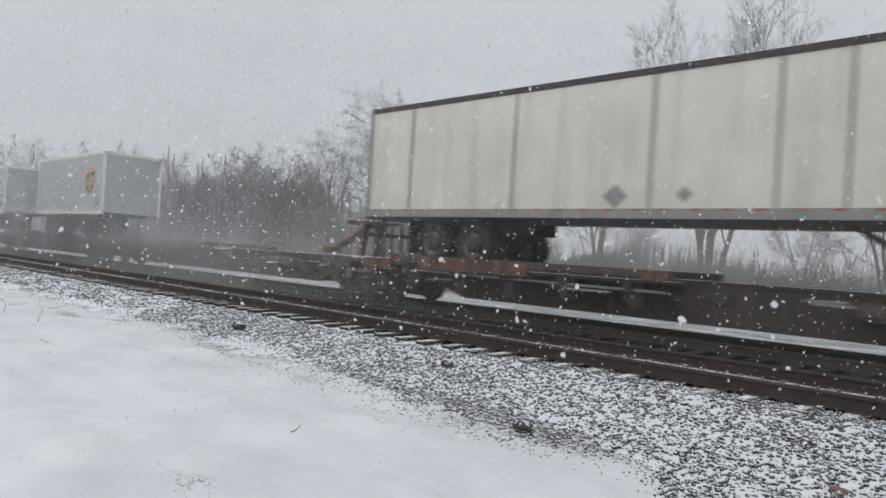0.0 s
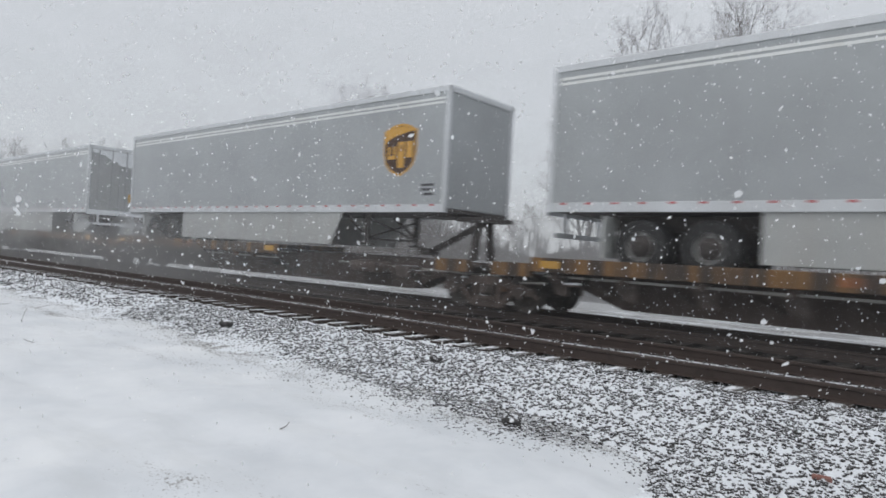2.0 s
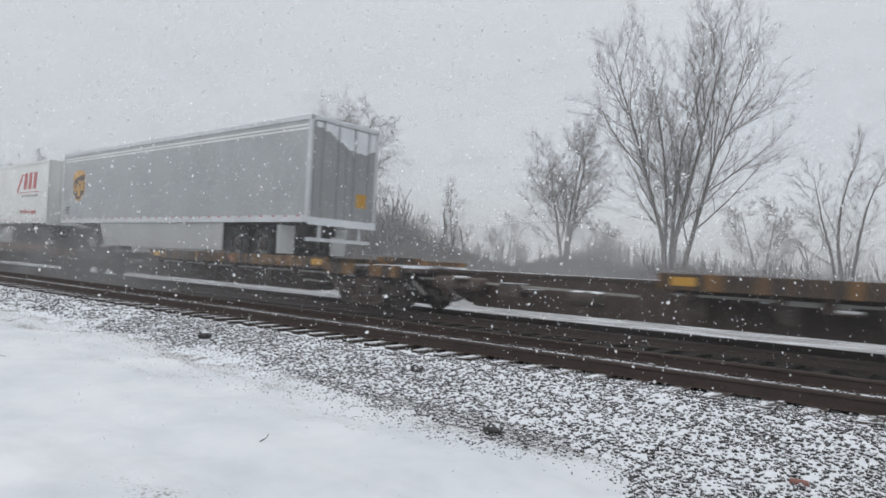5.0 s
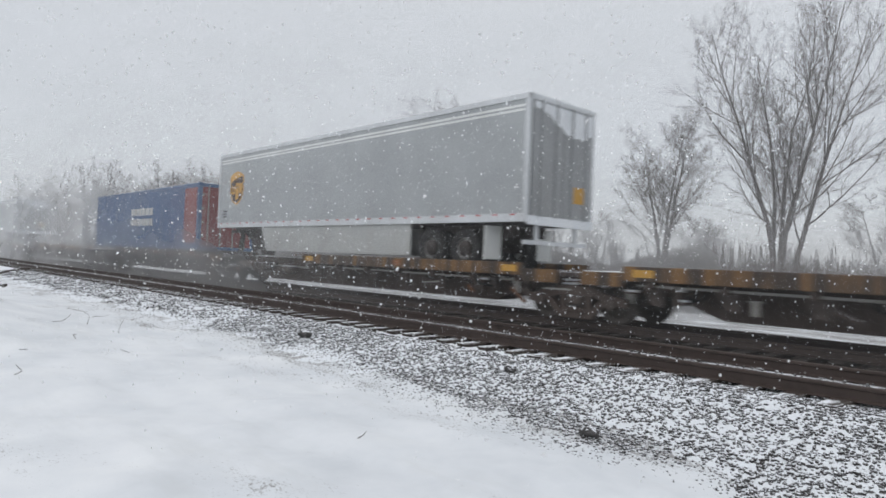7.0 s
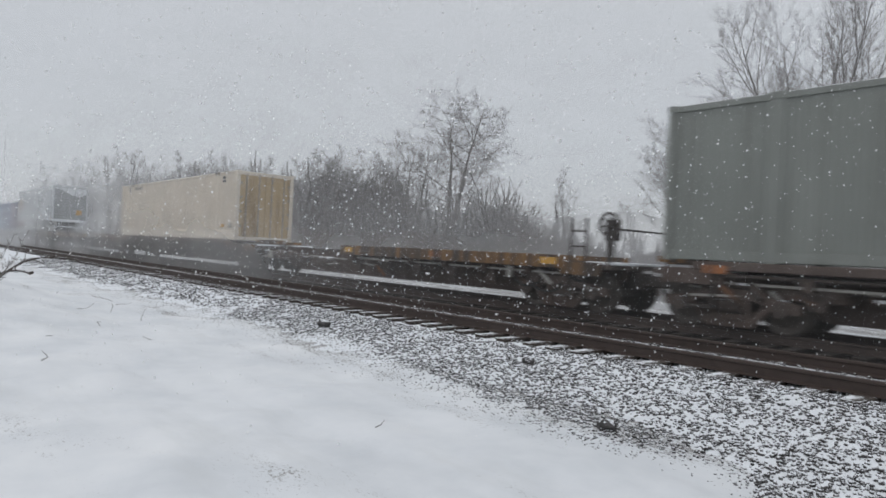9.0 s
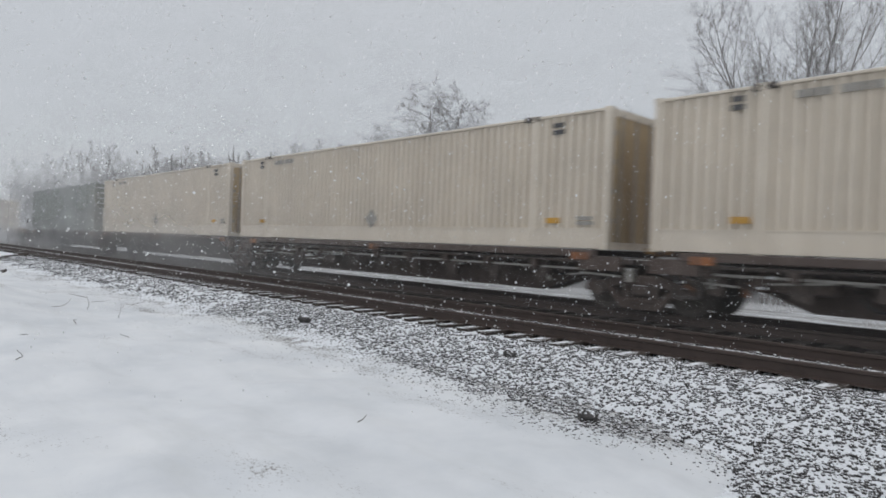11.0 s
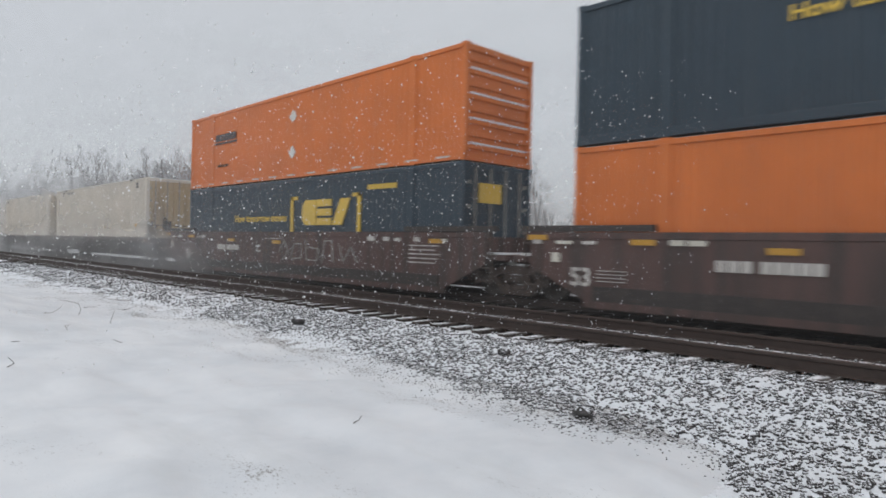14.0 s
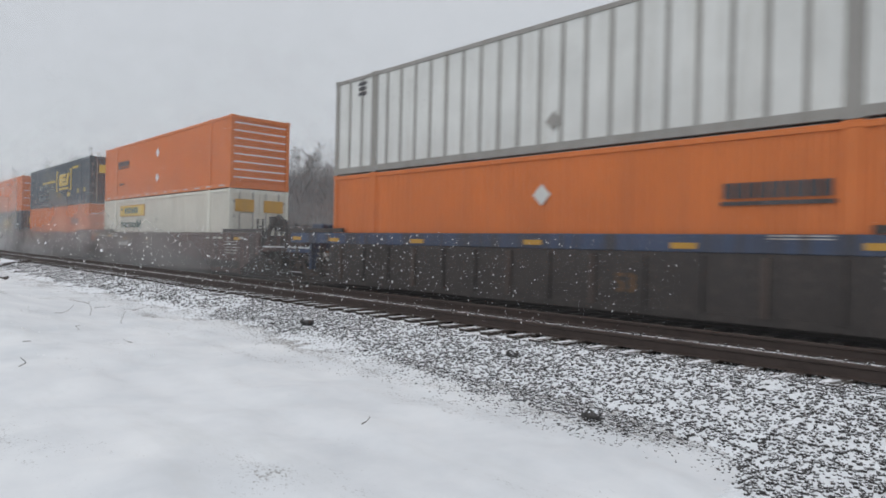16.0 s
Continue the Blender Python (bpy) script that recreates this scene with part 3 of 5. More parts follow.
        for x0, x1, q0, q1 in ((-0.40, -0.12, -0.22, 0.10), (-0.05, 0.17, -0.44, 0.20), (0.24, 0.45, -0.20, 0.20)):
            part("emblem_block", boxes((cx + x0, cx + x1, -1.30, -1.284, cz + q0, cz + q1), bevel=0.007), GOLD, th)
            if x0 < 0.2:
                part("emblem_gap", boxes((cx + x0 + 0.09, cx + x1 - 0.08, -1.303, -1.299, cz + q1 - 0.24, cz + q1 + (0.004 if x0 < -0.2 else -0.08))), DECAL_BROWN, th)
        x = fx(0.58)
        bars = boxes((x - 0.2, x + 0.2, -1.281, -1.274, z0 + 0.62, z0 + 0.68), (x - 0.2, x + 0.14, -1.281, -1.274, z0 + 0.51, z0 + 0.57), (x - 0.14, x + 0.2, -1.281, -1.274, z0 + 0.4, z0 + 0.46))
        part("small_print", bars, INK, th)
    return th


def corrugated(x0, x1, z0, z1, y_out, depth, pitch, sgn=-1):
    """A side wall of trapezoid corrugation; y_out: its outer face, sgn: the way it faces."""
    bm = bmesh.new()
    n = max(2, int(round((x1 - x0) / pitch)))
    p = (x1 - x0) / n
    line = [(x0, y_out)]
    for k in range(n):
        a = x0 + k * p
        line += [(a + p * 0.40, y_out), (a + p * 0.52, y_out - sgn * depth), (a + p * 0.84, y_out - sgn * depth), (a + p * 0.96, y_out)]
    line.append((x1, y_out))
    lo = [bm.verts.new((x, y, z0)) for x, y in line]
    hi = [bm.verts.new((x, y, z1)) for x, y in line]
    for i in range(len(line) - 1):
        f = (lo[i], lo[i + 1], hi[i + 1], hi[i])
        bm.faces.new(f if sgn < 0 else f[::-1])
    return bm


def container(name, label, L, H, z0, body, style, frame_mat=None, end_style="doors", group="containers on the train", end_mat=None):
    """A freight container standing at z0; x from its left end."""
    th = thing(name, label, "container", group)
    fm, z1 = frame_mat or body, z0 + H
    rail_h = 0.06 if style == "corrugated" else 0.12
    inset = (L - 12.19) / 2 if L > 13 else 0
    xs = [(0.0, 0.16), (L - 0.16, L)]
    if inset:
        half = 0.07 if style == "corrugated" else 0.14
        xs += [(inset - half, inset + half), (L - inset - half, L - inset + half)]
    for sgn, y in ((-1, -1.29), (1, 1.29)):
        y_in = y - sgn * 0.02
        if style == "corrugated":
            edges = sorted(xs)
            for (a0, a1), (b0, b1) in zip(edges, edges[1:]):
                part("side_panel", corrugated(a1, b0, z0 + (0.42 if sgn < 0 else 0.2), z1 - 0.055, y_in, 0.075, 0.21, sgn), body, th)
        elif style == "fine":
            edges = sorted(xs)
            for (a0, a1), (b0, b1) in zip(edges, edges[1:]):
                part("side_panel", corrugated(a1, b0, z0 + 0.2, z1 - 0.1, y_in, 0.02, 0.22, sgn), body, th)
        else:
            part("side_panel", boxes((0.1, L - 0.1, min(y_in, y_in - sgn * 0.04), max(y_in, y_in - sgn * 0.04), z0 + 0.15, z1 - 0.1)), body, th)
            k = 0
            while k * 0.61 < L - 0.5:
                x = 0.14 + k * 0.607
                part("side_post", boxes((x - 0.045, x + 0.045, min(y_in, y_in + sgn * 0.02), max(y_in, y_in + sgn * 0.02), z0 + 0.18, z1 - 0.11)), POST, th)
                k += 1
    for a, b in xs:
        for y0, y1 in ((-1.30, -1.14), (1.14, 1.30)):
            part("corner_post", boxes((a, b, y0, y1, z0 + 0.01, z1 - 0.004), bevel=0.012), fm, th)
    for a, b in xs:                                        # corner castings
        for y0, y1 in ((-1.31, -1.13), (1.13, 1.31)):
            for q0, q1 in ((z1 - 0.10, z1 + 0.012), (z0, z0 + 0.10)):
                part("corner_casting", boxes((a - 0.004, b + 0.004, y0, y1, q0, q1)), fm, th)
    part("top_rail", boxes((0, L, -1.298, -1.22, z1 - rail_h, z1 - 0.01), (0, L, 1.22, 1.298, z1 - rail_h, z1 - 0.01), bevel=0.008), fm, th)
    if style == "corrugated":
        part("bottom_rail", boxes((0, L, -1.30, -1.2, z0 + 0.02, z0 + 0.17), (0, L, 1.2, 1.3, z0 + 0.02, z0 + 0.2)), fm, th)
        part("lower_panel", boxes((0.16, L - 0.16, -1.285, -1.22, z0 + 0.17, z0 + 0.40)), fm, th)
        part("rail_lip", boxes((0.16, L - 0.16, -1.296, -1.22, z0 + 0.40, z0 + 0.43)), fm, th)
    else:
        part("bottom_rail", boxes((0, L, -1.30, -1.2, z0 + 0.02, z0 + 0.2), (0, L, 1.2, 1.3, z0 + 0.02, z0 + 0.2), bevel=0.01), fm, th)
    part("roof", boxes((0.05, L - 0.05, -1.24, 1.24, z1 - 0.06, z1 - 0.02)), fm, th)
    part("roof_snow", boxes((0.1, L - 0.1, -1.2, 1.2, z1 - 0.022, z1 + 0.02), bevel=0.015), SNOW, th, "thin snow on the roof")
    part("floor", boxes((0.05, L - 0.05, -1.24, 1.24, z0 + 0.05, z0 + 0.15)), BLACK, th)
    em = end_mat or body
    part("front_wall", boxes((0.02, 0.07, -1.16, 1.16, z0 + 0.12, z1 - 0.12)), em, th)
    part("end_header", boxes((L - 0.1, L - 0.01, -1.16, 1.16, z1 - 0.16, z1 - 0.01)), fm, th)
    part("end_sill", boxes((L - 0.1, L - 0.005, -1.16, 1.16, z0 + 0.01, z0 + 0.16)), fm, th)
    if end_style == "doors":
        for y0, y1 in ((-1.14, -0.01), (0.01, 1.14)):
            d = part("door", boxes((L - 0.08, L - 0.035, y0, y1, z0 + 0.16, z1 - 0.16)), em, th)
            for y in (y0 + 0.28, y1 - 0.28):
                part("lock_rod", boxes((L - 0.035, L + 0.0, y - 0.02, y + 0.02, z0 + 0.1, z1 - 0.1)), POST, d)
            for z in (0.6, 1.2, 1.8, 2.4):
                part("hinge", boxes((L - 0.035, L - 0.012, y0 - 0.01 if y0 < -1 else y1 - 0.1, y0 + 0.1 if y0 < -1 else y1 + 0.01, z0 + z - 0.05, z0 + z + 0.05)), POST, d)
    else:                                                    # ribbed bulkhead; snow rests on the ribs
        part("end_wall", boxes((L - 0.09, L - 0.06, -1.14, 1.14, z0 + 0.16, z1 - 0.16)), em, th)
        for k in range(8):
            z = z0 + 0.30 + k * 0.31
            r = part("end_rib", boxes((L - 0.06, L - 0.015, -1.13, 1.13, z, z + 0.12), bevel=0.012), em, th)
            if k % 2 == 0 or end_style == "snowy":
                part("rib_snow", boxes((L - 0.058, L - 0.01, -1.12, 1.12, z + 0.12, z + 0.165)), SNOW, r)
    return th


def truck(parent, x):
    """A four-wheeled freight truck under a car."""
    tk = part("truck", boxes((x - 0.22, x + 0.22, -1.05, 1.05, 0.5, 0.78), bevel=0.02), DECK, parent, "soot-black freight truck with steel wheels")
    for y in (-1.0, 1.0):
        bm = bmesh.new()                                     # arched top member, sagging tie, columns
        prism(bm, [(x - 1.25, 0.55), (x - 1.0, 0.55), (x - 0.7, 0.63), (x - 0.4, 0.74), (x + 0.4, 0.74), (x + 0.7, 0.63), (x + 1.0, 0.55), (x + 1.25, 0.55),
                   (x + 1.22, 0.72), (x + 0.75, 0.80), (x + 0.42, 0.92), (x - 0.42, 0.92), (x - 0.75, 0.80), (x - 1.22, 0.72)], y - 0.07, y + 0.07)
        prism(bm, [(x - 0.78, 0.64), (x - 0.42, 0.25), (x + 0.42, 0.25), (x + 0.78, 0.64), (x + 0.6, 0.64), (x + 0.34, 0.36), (x - 0.34, 0.36), (x - 0.6, 0.64)], y - 0.068, y + 0.068)
        for dx in (-0.32, 0.32):
            box(bm, x + dx - 0.05, x + dx + 0.05, y - 0.066, y + 0.066, 0.33, 0.76)
        part("side_frame", bm, BROWN, tk)
        part("bolster_end", boxes((x - 0.2, x + 0.2, y - 0.1, y + 0.1, 0.54, 0.72), bevel=0.02), DECK, tk)
        for dx in (-0.89, 0.89):
            bm = bmesh.new()
            lathe(bm, [(0.13, -0.09), (0.13, 0.05)], x + dx, y - 0.05, 0.60, 12)
            part("bearing_cap", bm, DECK, tk)
        bm = bmesh.new()
        for k in range(3):
            lathe(bm, [(0.07, -0.06), (0.07, 0.06)], x - 0.18 + 0.18 * k, y - 0.06, 0.42, 8)
        part("spring_nest", bm, BROWN, tk)
    for dx in (-0.89, 0.89):
        part("axle", boxes((x + dx - 0.08, x + dx + 0.08, -1.1, 1.1, 0.52, 0.67)), BLACK, tk)
        for y, r in ((-0.76, 0), (0.76, 180)):
            child("wheel", TRAIN_WHEEL_ME, tk, pose(x + dx, y, 0.60, 0, 0, r))
    return tk


def coupler(parent, x, sgn):
    bm = boxes((min(x, x + sgn * 1.0), max(x, x + sgn * 1.0), -0.14, 0.14, 0.78, 1.02), bevel=0.03)
    box(bm, min(x + sgn * 0.95, x + sgn * 1.25), max(x + sgn * 0.95, x + sgn * 1.25), -0.2, 0.2, 0.72, 1.06)
    return part("coupler", bm, BLACK, parent)


def hitch(parent, x, sgn, up=True, m=BLACK):
    """The folding stand that carries a trailer's nose; folded flat when the car is empty."""
    bm = bmesh.new()
    if up:
        beam(bm, (x, -0.35, 1.25), (x, -0.22, 2.2), 0.14, 0.16)
        beam(bm, (x, 0.35, 1.25), (x, 0.22, 2.2), 0.14, 0.16)
        beam(bm, (x + sgn * 1.75, 0, 1.35), (x, 0, 2.15), 0.16, 0.12)
        box(bm, x - 0.45, x + 0.45, -0.55, 0.55, 2.16, 2.26)
        box(bm, x + sgn * 1.75 - 0.2, x + sgn * 1.75 + 0.2, -0.2, 0.2, 1.3, 1.48)
    else:
        box(bm, x - 1.1, x + 1.1, -0.3, 0.3, 1.3, 1.40)
        box(bm, x - 1.2, x - 0.5, -0.5, 0.5, 1.34, 1.46)
    return part("hitch_stand", bm, m, parent)


def underframe_gear(th, L, seed):
    """Brake levers, rods, brackets, hoses and caked snow along the side and the ends of a spine car."""
    rnd = random.Random(seed)
    for k in range(27):
        x = rnd.choice((rnd.uniform(0.2, 2.8), rnd.uniform(L - 2.8, L - 0.2), rnd.uniform(2.5, L - 2.5)))
        y, z, w = rnd.uniform(-1.26, -0.85), rnd.uniform(0.72, 1.08), rnd.uniform(0.12, 0.45)
        m = rnd.choice((DECK, BROWN, POST, RUST, BLACK, DECK))
        kind = k % 5
        if kind == 0:
            part("brake_lever", beam(bmesh.new(), (x, y, z), (x + w, y, z - rnd.uniform(0.1, 0.35)), 0.04, 0.07), m, th)
        elif kind == 1:
            part("bracket", boxes((x, x + w * 0.5, y, y + 0.1, z - 0.12, z + 0.12), (x - 0.04, x + w * 0.5 + 0.04, y - 0.02, y + 0.12, z + 0.12, z + 0.15), bevel=0.008), m, th)
        elif kind == 2:
            part("pull_rod", beam(bmesh.new(), (x, y, z), (x + 1.6 * w + 0.4, y, z + rnd.uniform(-0.08, 0.08)), 0.04, 0.04), POST, th)
        elif kind == 3:
            bm = bmesh.new()
            for i in range(5):
                a, b = math.pi * i / 5, math.pi * (i + 1) / 5
                beam(bm, (x - w * math.cos(a), y, z - 0.22 * math.sin(a)), (x - w * math.cos(b), y, z - 0.22 * math.sin(b)), 0.045, 0.045)
            part("air_hose", bm, RUBBER, th)
        else:
            sh = part("step_ledge", boxes((x, x + w, y, y + 0.22, z - 0.03, z), (x, x + 0.04, y, y + 0.05, z, z + 0.2), bevel=0.006), BROWN, th)
            part("caked_snow", boxes((x + 0.01, x + w - 0.01, y + 0.01, y + 0.21, z, z + 0.045), bevel=0.02), SNOW, sh)


def spine_car(u0, u1, load_rear_right=True, colour=None, left_end=False, right_end=False, hitch_up=True, hitch_mat=None, long_sill=False, label="", snow=False, posts=False):
    """One unit of a spine car; trucks stand at u1 and, at a car's end, at u0."""
    L = u1 - u0
    colour = colour or YELLOW_STEEL
    th = thing("spine_car", label or "grimy spine car unit carrying a road trailer", "railway car", "cars of the train")
    fx = (lambda x: x) if load_rear_right else (lambda x: L - x)

    def span(a, b):
        return (min(fx(a), fx(b)), max(fx(a), fx(b)))

    bm = bmesh.new()                                         # deep fish-bellied spine
    prism(bm, [(0.3, 0.86), (1.9, 0.80), (2.9, 0.42), (L - 2.9, 0.42), (L - 1.9, 0.80), (L - 0.3, 0.86), (L - 0.3, 1.18), (0.3, 1.18)], -0.36, 0.36)
    part("centre_sill", bm, BROWN, th)
    part("top_plate", boxes((0.5, L - 0.5, -0.42, 0.42, 1.18, 1.24)), DECK, th)
    a0, b0 = (0.9, L - 0.9) if long_sill else span(7.5, L - 1.3)
    for y0, y1 in ((-1.34, -1.22), (1.22, 1.34)):
        if colour is RUST:                                   # only the wheel bay is painted
            c0, c1 = span(10.6, L - 2.3)
            part("side_sill", boxes((a0, b0, y0 + 0.02, y1 - 0.02, 1.24, 1.385), bevel=0.015), BROWN, th)
            part("wheel_bay_side", boxes((c0, c1, y0, y1, 1.06, 1.39), bevel=0.015), colour, th, "rust-orange wheel bay side")
        else:
            part("side_sill", boxes((a0, b0, y0, y1, 1.24 if long_sill else 1.10, 1.39), bevel=0.015), colour, th, "rust-stained yellow side sill" if colour is YELLOW_STEEL else "")
    part("wheel_deck", boxes((a0 + 0.1, b0 - 0.1, -1.22, -0.40, 1.13, 1.185), (a0 + 0.1, b0 - 0.1, 0.40, 1.22, 1.13, 1.185)), DECK, th)
    x = a0 + 0.5
    while x < b0:
        bm = bmesh.new()
        prism(bm, [(x - 0.06, 0.95), (x + 0.06, 0.95), (x + 0.06, 1.13), (x - 0.06, 1.13)], -1.24, 1.24)
        bearer = part("cross_bearer", bm, BROWN, th)
        bm = bmesh.new()
        prism(bm, [(x - 0.30, 1.12), (x - 0.05, 0.66), (x + 0.20, 0.62), (x + 0.24, 1.12)], -1.02, -0.96)
        part("gusset", bm, DECK, bearer)
        bm = bmesh.new()
        beam(bm, (x + 0.3, -1.0, 1.18), (x + 1.15, -0.5, 0.66), 0.07, 0.05)
        part("diagonal_brace", bm, DECK, bearer)
        x += 1.45
    for x in (a0 + 0.25, (a0 + b0) / 2, b0 - 0.55):
        part("yellow_panel", boxes((x - 0.02, x + 0.42, -1.347, -1.338, 1.18, 1.33)), YELLOW if colour is YELLOW_STEEL and abs(x - (a0 + b0) / 2) > 1 else RUST_PATCH, th)
    for x0, x1 in span(1.4, 5.4), :
        part("air_reservoir", boxes((x0 + 0.6, x0 + 2.0, -0.95, -0.5, 0.75, 1.08), bevel=0.12), BROWN, th)
        part("brake_rod", beam(bmesh.new(), (x0, -0.7, 1.0), (x1 + 1.5, -0.7, 0.92), 0.05, 0.05), POST, th)
        part("air_pipe", beam(bmesh.new(), (a0 + 0.2, -1.08, 1.02), (b0 - 0.2, -1.08, 0.98), 0.045, 0.045), POST, th)
        part("valve_box", boxes((x0 + 2.6, x0 + 3.1, -1.12, -0.7, 0.72, 1.02), (x0 + 3.1, x0 + 3.5, -1.05, -0.8, 0.84, 0.92), bevel=0.02), DECK, th)
        part("brake_cylinder", boxes((x0 + 4.2, x0 + 4.9, -1.1, -0.72, 0.66, 0.96), bevel=0.1), DECK, th)
        part("side_step", boxes((x0 - 0.6, x0 - 0.1, -1.3, -1.1, 0.55, 0.6), (x0 - 0.62, x0 - 0.57, -1.3, -1.25, 0.55, 1.15), (x0 - 0.13, x0 - 0.08, -1.3, -1.25, 0.55, 1.15)), BLACK, th)
    for xe, sg in ((0.0, 1), (L, -1)):                        # end platforms over the trucks
        part("end_platform", boxes((min(xe + sg * 0.1, xe + sg * 1.7), max(xe + sg * 0.1, xe + sg * 1.7), -1.25, 1.25, 1.12, 1.22), bevel=0.01), DECK, th)
        part("end_plate", boxes((min(xe + sg * 0.3, xe + sg * 1.3), max(xe + sg * 0.3, xe + sg * 1.3), -1.32, -1.24, 0.98, 1.26)), colour, th)
        if snow:
            part("deck_snow", boxes((min(xe + sg * 0.2, xe + sg * 1.5), max(xe + sg * 0.2, xe + sg * 1.5), -1.1, 1.1, 1.22, 1.27), bevel=0.02), SNOW, th)
    hitch(th, fx(0.95), 1 if load_rear_right else -1, hitch_up, hitch_mat or (BLACK if hitch_up else YELLOW_STEEL))
    if snow:
        part("deck_snow", boxes((a0 + 0.3, b0 - 0.3, -1.15, -0.5, 1.185, 1.21), (a0 + 0.3, b0 - 0.3, 0.5, 1.15, 1.185, 1.21)), SNOW, th)
    if posts:                                                 # raised end posts with grab irons
        for xx in (0.5, 1.1):
            bm = bmesh.new()
            beam(bm, (xx, -1.15, 1.2), (xx, -1.15, 2.15), 0.05, 0.05)
            beam(bm, (xx + 0.35, -1.15, 1.2), (xx + 0.35, -1.15, 2.15), 0.05, 0.05)
            beam(bm, (xx, -1.15, 2.13), (xx + 0.35, -1.15, 2.13), 0.05, 0.05)
            part("grab_iron", bm, BLACK, th)
    underframe_gear(th, L, int(u0 * 10))
    truck(th, L - (1.5 if right_end else 0))
    if left_end:
        truck(th, 1.5)
        coupler(th, 0.2, -1)
    if right_end:
        coupler(th, L - 0.2, 1)
        end_gear(th, L, -1)
    return ride(th, u0)


def end_gear(th, x, s):
    """Hand brake, ladder and grab irons at a car's end."""
    bm = bmesh.new()
    beam(bm, (x + s * 0.55, -0.55, 1.1), (x + s * 0.55, -0.55, 2.25), 0.07, 0.07)
    cx, cy, cz = x + s * 0.55, -0.66, 2.1
    lathe(bm, [(0.22, -0.02), (0.27, -0.02), (0.27, 0.02), (0.22, 0.02), (0.22, -0.02)], cx, cy, cz, 16, False)
    for k in range(3):
        a = math.pi * k / 3 + 0.3
        beam(bm, (cx - 0.24 * math.cos(a), cy, cz - 0.24 * math.sin(a)), (cx + 0.24 * math.cos(a), cy, cz + 0.24 * math.sin(a)), 0.03, 0.03)
    box(bm, cx - 0.12, cx + 0.12, -0.62, -0.4, 1.75, 2.2)
    part("hand_brake", bm, BLACK, th)
    bm = bmesh.new()
    for d in (0.75, 1.15):
        beam(bm, (x + s * d, -1.2, 0.5), (x + s * d, -1.2, 2.2), 0.045, 0.045)
    for k in range(5):
        beam(bm, (x + s * 0.75, -1.2, 0.6 + 0.33 * k), (x + s * 1.15, -1.2, 0.6 + 0.33 * k), 0.035, 0.035)
    part("ladder", bm, BLACK, th)
    bm = bmesh.new()
    beam(bm, (x + s * 0.2, -1.2, 1.2), (x + s * 0.2, -1.2, 2.0), 0.04, 0.04)
    beam(bm, (x + s * 0.2, 1.2, 1.2), (x + s * 0.2, 1.2, 2.0), 0.04, 0.04)
    beam(bm, (x + s * 0.2, -1.2, 1.98), (x + s * 0.2, 1.2, 1.98), 0.04, 0.04)
    part("end_railing", bm, BLACK, th)
    bm = bmesh.new()
    for k in range(5):
        a, b = k / 5 * math.pi, (k + 1) / 5 * math.pi
        beam(bm, (x - s * 0.1 - s * 0.5 * (k / 5), 0.35, 0.95 - 0.35 * math.sin(a)), (x - s * 0.1 - s * 0.5 * ((k + 1) / 5), 0.35, 0.95 - 0.35 * math.sin(b)), 0.05, 0.05)
    part("air_hose", bm, RUBBER, th)


